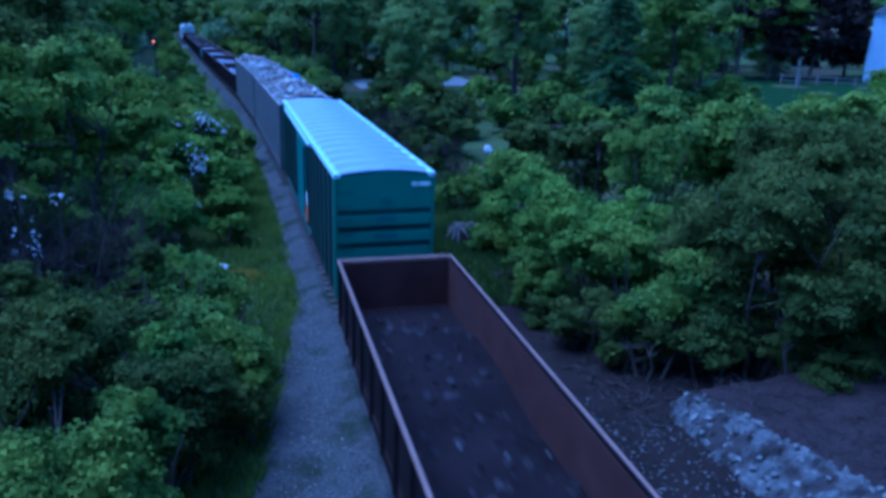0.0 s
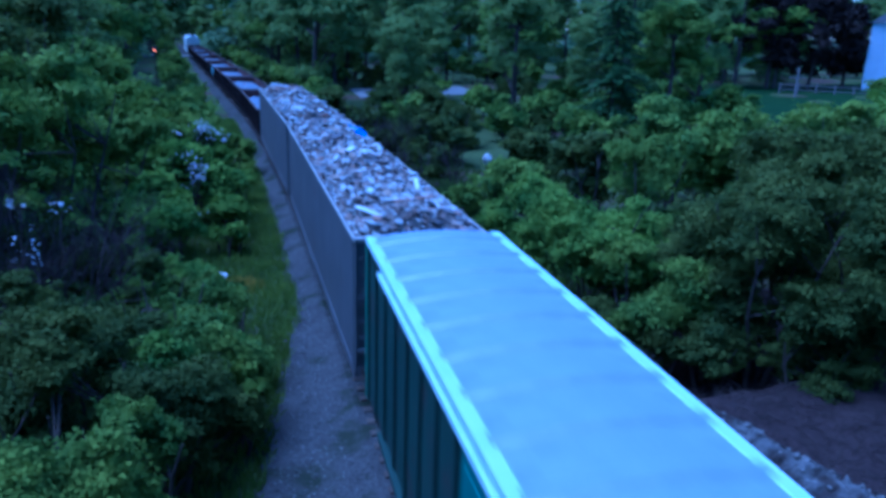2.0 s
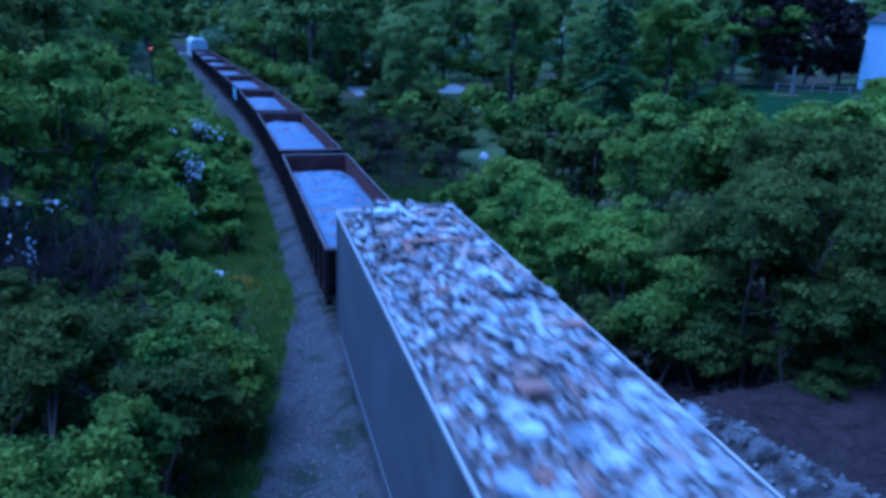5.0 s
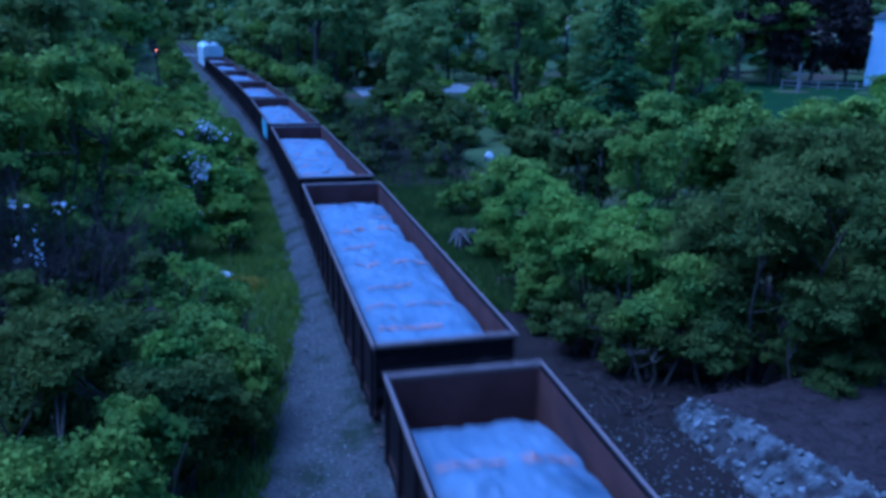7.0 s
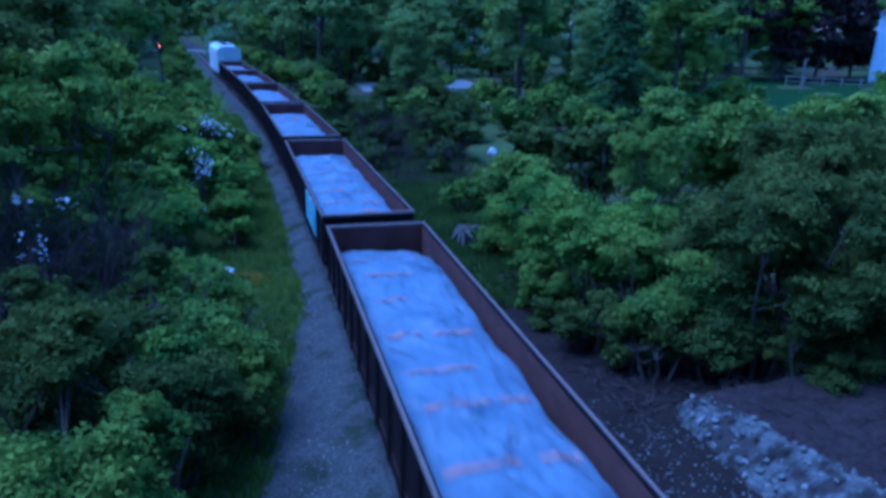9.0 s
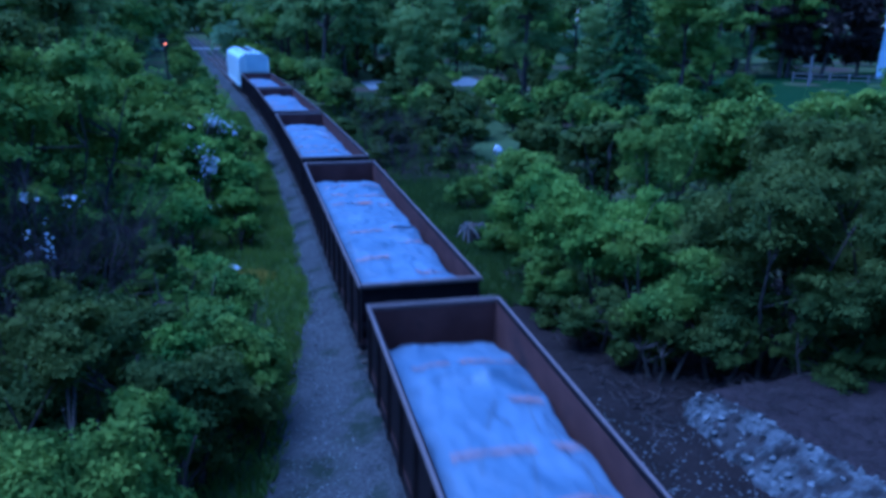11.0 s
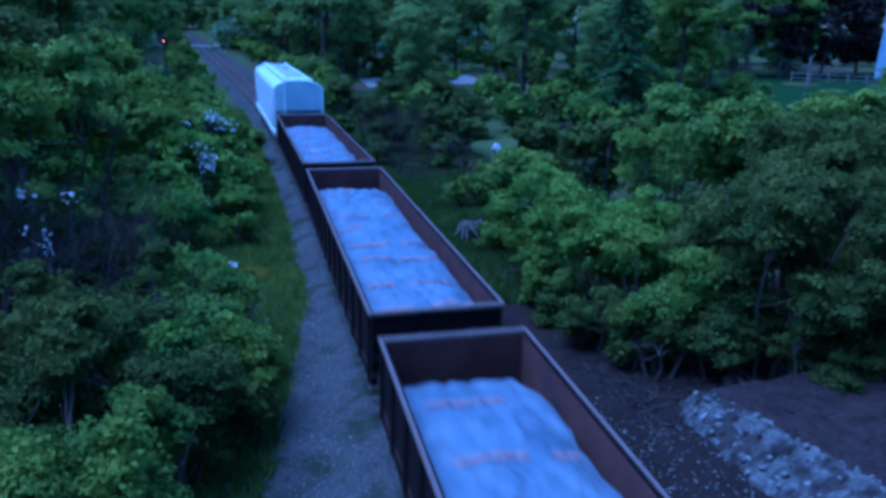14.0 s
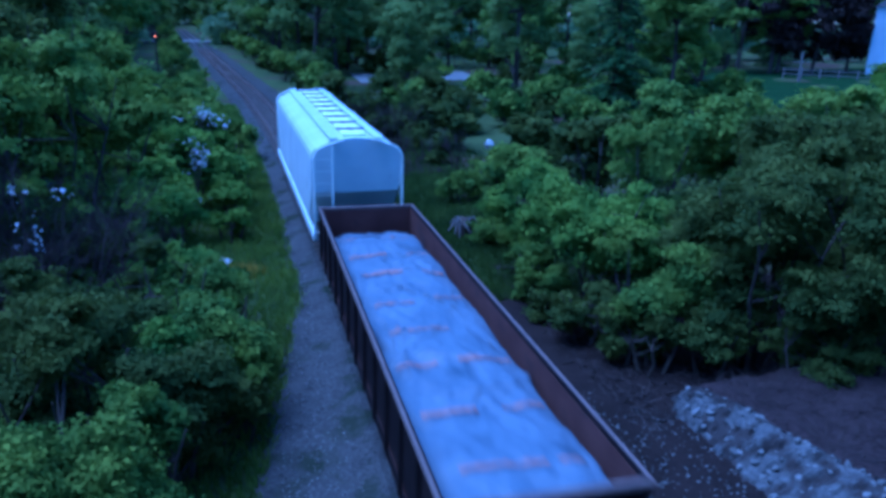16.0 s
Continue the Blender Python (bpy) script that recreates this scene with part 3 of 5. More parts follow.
def boxcar(length, half, eave):
    car = tagged(new("boxcar"), "weathered green boxcar with a pale ribbed metal roof", "freight car", group="freight cars of the train")
    peak, low = eave + 0.14, 1.0
    part("floor_frame", boxes((-half + 0.05, half - 0.05, 0.05, length - 0.05, low - 0.2, low), (-0.22, 0.22, 0.1, length - 0.1, 0.7, low - 0.2)), UNDER, car)
    n = 17
    first = None
    for i in range(n):
        w = length / n
        if first is None:
            xs = [-half + 0.1, -half * 0.66, -half * 0.33, 0, half * 0.33, half * 0.66, half - 0.1]
            zs = [eave + (peak - eave) * (1 - (x / half) ** 2) for x in xs]
            bm = bmesh.new()
            rows = []
            for y, lift in ((0, 0), (w * 0.34, 0), (w * 0.42, 0.05), (w * 0.58, 0.05), (w * 0.66, 0), (w, 0)):
                rows.append([bm.verts.new((x, y, z + lift)) for x, z in zip(xs, zs)])
            for a, b in zip(rows, rows[1:]):
                for c in range(len(xs) - 1):
                    bm.faces.new((a[c], a[c + 1], b[c + 1], b[c]))
            first = part("roof_panel", bm, ROOF_METAL, car, "ribbed galvanised roof panel")
        else:
            again(first, pose(0, i * w, 0))
    part("roof_lining", prism([(-half + 0.08, eave - 0.08), (half - 0.08, eave - 0.08), (half - 0.08, eave), (0, peak - 0.03), (-half + 0.08, eave)], 0.03, length - 0.03), UNDER, car)
    for s in (-1, 1):
        part("roof_edge", boxes((min(s * (half - 0.18), s * (half + 0.02)), max(s * (half - 0.18), s * (half + 0.02)), -0.03, length + 0.03, eave - 0.1, eave + 0.05), bevel=0.02), ROOF_EDGE, car, "pale painted roof edge")
        h = half - 0.05
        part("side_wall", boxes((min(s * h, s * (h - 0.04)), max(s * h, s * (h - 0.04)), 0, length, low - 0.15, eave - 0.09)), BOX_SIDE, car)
        post = None
        for i in range(19):
            y = 0.12 + (length - 0.24) * i / 18
            if abs(y - length / 2) < 1.75:
                continue
            m = pose(0, y, 0)
            if post is None:
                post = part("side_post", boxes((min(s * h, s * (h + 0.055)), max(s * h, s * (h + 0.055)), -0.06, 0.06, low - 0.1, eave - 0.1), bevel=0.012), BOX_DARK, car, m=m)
            else:
                again(post, m)
        d = part("sliding_door", boxes((min(s * (h + 0.03), s * (h + 0.07)), max(s * (h + 0.03), s * (h + 0.07)), length / 2 - 1.5, length / 2 + 1.6, low + 0.05, eave - 0.2), bevel=0.012), DOOR_GREEN, car, "faded pale green sliding door")
        bm = bmesh.new()
        for z in np.linspace(low + 0.35, eave - 0.6, 6):
            box(bm, min(s * (h + 0.068), s * (h + 0.095)), max(s * (h + 0.068), s * (h + 0.095)), length / 2 - 1.4, length / 2 + 1.5, z, z + 0.12, 0.01)
        part("door_rib", bm, DOOR_GREEN, d)
        part("door_handle", boxes((min(s * (h + 0.07), s * (h + 0.13)), max(s * (h + 0.07), s * (h + 0.13)), length / 2 - 1.35, length / 2 - 1.3, low + 0.4, eave - 0.6)), UNDER, d)
        part("door_track", boxes((min(s * h, s * (h + 0.13)), max(s * h, s * (h + 0.13)), length * 0.33, length * 0.9, eave - 0.22, eave - 0.13)), ROOF_EDGE, car)
        part("lower_track", boxes((min(s * h, s * (h + 0.12)), max(s * h, s * (h + 0.12)), length * 0.33, length * 0.9, low - 0.06, low + 0.03)), BOX_DARK, car)
        part("placard", boxes((min(s * (h + 0.07), s * (h + 0.1)), max(s * (h + 0.07), s * (h + 0.1)), length / 2 - 2.1, length / 2 - 1.75, low + 0.25, low + 0.75)), ORANGE_MARK, car, "orange placard")
        part("white_notice", boxes((min(s * (h + 0.07), s * (h + 0.1)), max(s * (h + 0.07), s * (h + 0.1)), length / 2 - 2.1, length / 2 - 1.8, low + 0.85, low + 1.3)), WHITE_MARK, car, "white notice")
    for y, s in ((0.0, 1), (length, -1)):
        bm = prism([(-half + 0.04, low - 0.15), (half - 0.04, low - 0.15), (half - 0.04, eave - 0.05), (0, peak - 0.03), (-half + 0.04, eave - 0.05)], min(y + s * 0.008, y + s * 0.07), max(y + s * 0.008, y + s * 0.07))
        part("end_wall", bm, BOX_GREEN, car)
        for i in range(5):
            z = low + 0.05 + i * 0.49
            part("end_rib", prism([(-half + 0.1, z), (half - 0.1, z), (half - 0.12, z + 0.3), (-half + 0.12, z + 0.3)], min(y - s * 0.05, y + s * 0.012), max(y - s * 0.05, y + s * 0.012)), BOX_GREEN, car)
            # dark strip that paints the shade in the recess above each rib
            part("rib_groove", boxes((-half + 0.1, half - 0.1, min(y - s * 0.004, y + s * 0.012), max(y - s * 0.004, y + s * 0.012), z + 0.31, z + 0.47)), BOX_DARK, car)
        for x in (-half + 0.03, half - 0.03):
            part("corner_post", boxes((x - 0.05, x + 0.05, min(y - s * 0.01, y + s * 0.12), max(y - s * 0.01, y + s * 0.12), low - 0.15, eave - 0.06), bevel=0.015), BOX_GREEN, car)
    for x0, x1 in ((0.78, 0.95), (0.99, 1.32)):
        part("number_bar", boxes((x0, x1, -0.012, 0.01, eave - 0.36, eave - 0.24)), WHITE_MARK, car, "unreadable white lettering")
    for z, w in ((3.62, 0.16), (3.1, 0.3), (2.6, 0.34)):
        part("stencil_bar", boxes((-w + 0.02, w + 0.02, -0.058, -0.045, z, z + 0.2)), DOOR_GREEN, car, "pale stencilled patch")
    for i in range(9):
        part("ladder_rung", tube(bmesh.new(), (-half + 0.06, -0.07, 0.8 + i * 0.4), (-half + 0.5, -0.07, 0.8 + i * 0.4), 0.014, 0.014, 5), BOX_DARK, car)
    trucks(car, length)
    return car


def hopper_car(length, half):
    """Covered hopper with rounded shoulders, a hatch trough along the roof and open end platforms."""
    car = tagged(new("covered_hopper_car"), "pale grey covered hopper car with a white roof hatch strip", "freight car", group="freight cars of the train")
    top, sh = 4.46, 3.8
    outline = [(-half + 0.1, 1.15), (half - 0.1, 1.15), (half - 0.02, 1.5), (half - 0.02, sh - 0.02), (half - 0.06, sh + 0.16), (half - 0.18, sh + 0.3), (half - 0.4, sh + 0.42), (half - 0.85, top - 0.06), (0, top), (-half + 0.85, top - 0.06),
               (-half + 0.4, sh + 0.42), (-half + 0.18, sh + 0.3), (-half + 0.06, sh + 0.16), (-half + 0.02, sh - 0.02), (-half + 0.02, 1.5)]
    bm = bmesh.new()
    rings = []
    for y, low in ((0.55, 2.55), (1.9, 1.15), (length - 1.9, 1.15), (length - 0.55, 2.55)):
        rings.append([bm.verts.new((x, y, max(z, low + (0.25 if z == 1.5 else 0)))) for x, z in outline])
    for a, b in zip(rings, rings[1:]):
        for i in range(len(outline)):
            j = (i + 1) % len(outline)
            bm.faces.new((a[i], a[j], b[j], b[i]))
    bm.faces.new(rings[0][::-1])
    bm.faces.new(rings[-1])
    bmesh.ops.recalc_face_normals(bm, faces=bm.faces)
    part("body", bm, HOPPER_PAINT, car)
    for s in (-1, 1):
        part("side_sill", boxes((min(s * (half - 0.12), s * (half + 0.02)), max(s * (half - 0.12), s * (half + 0.02)), 0.05, length - 0.05, 0.95, 1.22), bevel=0.02), HOPPER_PAINT, car)
        part("roof_walk", boxes((min(s * 0.62, s * 0.95), max(s * 0.62, s * 0.95), 0.3, length - 0.3, top + 0.0, top + 0.04)), HOPPER_PAINT, car, "grated roof walkway")
        for y in (0.1, length - 0.1):
            bm = bmesh.new()
            pts = [(s * (half - 0.06), 1.1), (s * (half - 0.06), sh + 0.1), (s * (half - 0.2), sh + 0.36), (s * (half - 0.5), sh + 0.5), (s * 0.5, top + 0.02)]
            for p, q in zip(pts, pts[1:]):
                tube(bm, (p[0], y, p[1]), (q[0], y, q[1]), 0.045, 0.045, 6)
            part("end_frame", bm, HATCH_PAINT, car, "bent white end frame bar")
    for y in (0.1, length - 0.1):
        bm = tube(bmesh.new(), (-0.9, y, 1.1), (-0.9, y, sh + 0.45), 0.04, 0.04)
        for z in np.arange(1.3, sh + 0.3, 0.42):
            tube(bm, (-half + 0.08, y, z), (-0.9, y, z), 0.009, 0.009, 5)
        part("end_ladder", bm, HATCH_PAINT, car, "white ladder with rungs")
    for y in (0.0, length - 1.0):
        part("end_platform", boxes((-half + 0.15, half - 0.15, y, y + 1.0, 1.05, 1.15)), UNDER, car)
    part("roof_coaming", boxes((-0.42, 0.42, 1.0, length - 1.0, top - 0.03, top + 0.09), bevel=0.03), HATCH_PAINT, car, "white raised hatch trough")
    first = None
    for i in range(9):
        m = pose(0, 1.9 + i * (length - 3.8) / 8, top + 0.09)
        if first is None:
            first = part("hatch_clamp", boxes((-0.5, 0.5, -0.05, 0.05, 0.0, 0.06), (-0.06, 0.06, -0.25, 0.25, 0.0, 0.05)), DARK_GAP, car, "dark hatch clamp bar", m)
        else:
            again(first, m)
    for y in (length * 0.27, length * 0.5, length * 0.73):
        bm = bmesh.new()
        a = [bm.verts.new((x, q, 1.2)) for x, q in ((-1.2, y - 1.6), (1.2, y - 1.6), (1.2, y + 1.6), (-1.2, y + 1.6))]
        b = [bm.verts.new((x, q, 0.4)) for x, q in ((-0.5, y - 0.35), (0.5, y - 0.35), (0.5, y + 0.35), (-0.5, y + 0.35))]
        for i in range(4):
            bm.faces.new((a[i], a[(i + 1) % 4], b[(i + 1) % 4], b[i]))
        bm.faces.new(b)
        part("discharge_chute", bm, HOPPER_PAINT, car)
    trucks(car, length)
    return car


GON_LEN, GON_HALF, GON_TOP, GAP = 15.95, 1.58, 2.55, 1.3
TALL_HALF, TALL_TOP = 1.57, 4.21
# near end of each car along the track when the clip starts, and its length
TRAIN = []


def coupled(ob, start, length):
    TRAIN.append((ob, start, length))


RUSTY = "rusty brown open gondola car with ribbed sides"
lead = gondola(GON_LEN, GON_HALF, GON_TOP, SIDE_BLACK, RUST, RIM_RUST, 13, RUSTY)
coupled(lead, 3.0, GON_LEN)
coupled(gravel_load(GON_LEN, GON_HALF - 0.125), 3.0, GON_LEN)
coupled(boxcar(18.4, 1.44, 4.48), 20.5, 18.4)
for i, (start, tall_len) in enumerate(((40.0, 19.2), (60.0, 18.5))):
    coupled(gondola(tall_len, TALL_HALF, TALL_TOP, GREY_PAINT, GREY_PAINT, GREY_RIM, 2, "tall grey smooth-sided gondola car for waste", post_depth=0.05), start, tall_len)
    load, surface = debris_load(20 + i, tall_len, TALL_HALF - 0.065, TALL_TOP)
    coupled(load, start, tall_len)
    if i == 0:
        q = part("plastic_sheet", sheet(list(np.linspace(0.85, 1.36, 12)), list(np.linspace(tall_len - 4.9, tall_len - 2.5, 22)), lambda x, y: surface(x, y) + 0.1 + 0.06 * noise.noise((x * 3, y * 3, 1))), BLUE_SHEET, load, "crumpled blue plastic sheet")
covered = [gondola(GON_LEN, GON_HALF, GON_TOP, SIDE_BLACK, RUST_WORN, RIM_GREY, 13, RUSTY)]
for i in range(8):
    start = 80.68 + i * (GON_LEN + GAP)
    car = covered[0]
    if i:
        car = gondola(GON_LEN, GON_HALF, GON_TOP, SIDE_BLACK, RUST_WORN, RIM_GREY, 13, RUSTY)
    if i == 3:
        part("painted_patch", boxes((-GON_HALF + 0.02, -GON_HALF + 0.05, 2.2, 5.2, 1.2, 2.3)), BLUE_TAG, car, "pale blue painted panel")
    coupled(car, start, GON_LEN)
    coupled(covered_load(40 + i, GON_LEN, GON_HALF, GON_TOP), start, GON_LEN)
coupled(hopper_car(16.8, 1.6), 218.8, 16.8)


# ---------------------------------------------------------------- plants
def leaf_quads(gen, centres, radii, count, size, squash=0.92, shell=0.5, droop=0.25, per_spray=48, spray=0.22):
    """Leaves in loose sprays over the outsides of many rounded clumps; an array (n, 3, 3)."""
    area = radii ** 2
    sprays = max(8, count // per_spray)
    which = gen.choice(len(centres), sprays, p=area / area.sum())
    out = gen.normal(0, 1, (sprays, 3))
    out /= np.linalg.norm(out, axis=1)[:, None]
    low = out[:, 2] < -0.1
    out[low & (gen.random(sprays) < 0.55), 2] *= -1
    r = radii[which] * (shell + (1.1 - shell) * gen.random(sprays) ** 0.6 + np.abs(gen.normal(0, 0.14, sprays)))
    tips = centres[which] + out * r[:, None] * np.array([1, 1, squash])
    spread = radii[which] * spray * gen.uniform(0.6, 1.5, sprays) + size * 0.5
    on = gen.integers(0, sprays, count)
    p = tips[on] + gen.normal(0, 1, (count, 3)) * spread[on][:, None] * np.array([1, 1, 0.5])
    normal = 0.9 * out[on] + gen.normal(0, 0.38, (count, 3)) + np.array([0, 0, 0.15])
    normal /= np.linalg.norm(normal, axis=1)[:, None]
    along = np.cross(normal, gen.normal(0, 1, (count, 3)))
    along /= np.linalg.norm(along, axis=1)[:, None] + 1e-9
    along[:, 2] -= droop
    across = np.cross(normal, along)
    s = size * gen.uniform(0.6, 1.4, count)[:, None]
    return np.stack([p - along * s * 0.4 - across * s * 0.36, p - along * s * 0.4 + across * s * 0.36, p + along * s * 0.6], axis=1)


def plant(name, label, category, seed, height, base, radius, clumps, leaves, size, mat, group, stems=1, lumpy=0.29, trunk_r=None, droop=0.25):
    """A tree or a shrub: stems, limbs to every clump, and a crown of loose leaves."""
    rnd, gen = random.Random(seed), np.random.default_rng(seed)
    thing = tagged(new(name), label, category, group)
    cz, hz = (height + base) / 2, (height - base) / 2
    centres, radii = [], []
    for k in range(max(5, clumps // 4)):
        v = Vector((rnd.gauss(0, 1), rnd.gauss(0, 1), rnd.gauss(0.25, 1))).normalized()
        taper = 1.0 - 0.35 * max(0.0, v.z)
        lobe, reach = radius * lumpy * rnd.uniform(0.95, 1.6), rnd.uniform(0.55, 1.12)
        c = Vector((v.x * (radius - lobe * 0.8) * taper * reach, v.y * (radius - lobe * 0.8) * taper * reach, cz + v.z * (hz - lobe * 0.6) * rnd.uniform(0.5, 1.0)))
        centres.append(c - Vector((0, 0, lobe * 0.1)))
        radii.append(lobe * 0.55)
        for q in range(6):
            d = (Vector((rnd.gauss(0, 1), rnd.gauss(0, 1), rnd.gauss(0.35, 1))) + 0.8 * v).normalized()
            centres.append(c + d * lobe * rnd.uniform(0.55, 0.95))
            radii.append(lobe * rnd.uniform(0.26, 0.5))
    bm = bmesh.new()
    tr = trunk_r or 0.016 * height + 0.03
    roots = []
    for i in range(stems):
        a = math.tau * i / stems + rnd.random()
        foot = Vector((0.25 * math.cos(a), 0.25 * math.sin(a), -0.3)) if stems > 1 else Vector((0, 0, -0.3))
        last = foot
        lean = Vector((rnd.gauss(0, 0.05), rnd.gauss(0, 0.05), 0)) if stems == 1 else Vector((math.cos(a), math.sin(a), 0)) * 0.3
        chain = [foot]
        for j in range(1, 5):
            f = j / 4
            q = foot + lean * f * height * 0.8 + Vector((rnd.gauss(0, 0.05), rnd.gauss(0, 0.05), 0)) * radius * f + Vector((0, 0, height * 0.88 * f))
            tube(bm, last, q, tr * (1.05 - 0.85 * (j - 1) / 4), tr * (1.05 - 0.85 * f), 7)
            last = q
            chain.append(q)
        roots.append(chain)
    for c, r in list(zip(centres, radii))[:(24 if leaves > 6000 else 12)]:
        chain = rnd.choice(roots)
        c = Vector(c)
        k = min(range(1, 4), key=lambda i: abs(chain[i].z - (c.z - radius * 0.4)))
        mid = chain[k].lerp(c, 0.55) + Vector((0, 0, -0.06 * radius))
        tube(bm, chain[k], mid, tr * 0.34, tr * 0.2, 4)
        tube(bm, mid, c, tr * 0.2, tr * 0.07, 4)
    part("trunk", bm, BARK, thing, "dark bark trunk and limbs")
    quad = leaf_quads(gen, np.array(centres), np.array(radii), leaves, size, droop=droop)
    tagged(quads_mesh("crown", quad, mat, thing), kind="stuff")
    return thing


def spruce(seed, height, radius, whorls, label):
    """A conifer: straight trunk, drooping tiers of boughs set with needle sprays."""
    rnd, gen = random.Random(seed), np.random.default_rng(seed)
    thing = tagged(new("spruce_tree"), label, "conifer tree", "conifers")
    bm = tube(bmesh.new(), (0, 0, -0.3), (0, 0, height), 0.2, 0.02, 8)
    quad = []
    for i in range(whorls):
        f = i / whorls
        z, reach = 0.6 + (height - 0.8) * f, radius * (1 - f) ** 0.85 + 0.15
        for j in range(7):
            a, r = rnd.uniform(0, math.tau), reach * rnd.uniform(0.75, 1.15)
            d = Vector((math.cos(a), math.sin(a), 0))
            tip = d * r + Vector((0, 0, z - 0.28 * r))
            tube(bm, (0, 0, z), tip, 0.03, 0.01, 4)
            n = int(8 + 20 * r)
            for k in range(n):
                g = rnd.uniform(0.12, 1.05)
                p = d * r * g + Vector((0, 0, z - 0.28 * r * g)) + Vector((rnd.gauss(0, 0.12), rnd.gauss(0, 0.12), rnd.gauss(-0.05, 0.08)))
                along = (d + Vector((rnd.gauss(0, 0.6), rnd.gauss(0, 0.6), -0.35 + rnd.gauss(0, 0.3)))).normalized() * rnd.uniform(0.2, 0.4)
                side = along.cross(Vector((rnd.gauss(0, 0.4), rnd.gauss(0, 0.4), 1))).normalized() * 0.07
                quad.append((p - along * 0.4, p + side, p + along, p - side))
    part("trunk", bm, BARK, thing, "straight dark trunk")
    tagged(quads_mesh("foliage", np.array(quad), NEEDLE, thing), kind="stuff")
    return thing


def set_at(ob, x, y, turn=0.0, z=None, scale=1.0):
    ob.matrix_basis = pose(x, y, ground_height(x, y) if z is None else z, 0, 0, turn)
    return ob


SHRUB = "dense leafy green shrub beside the railway"
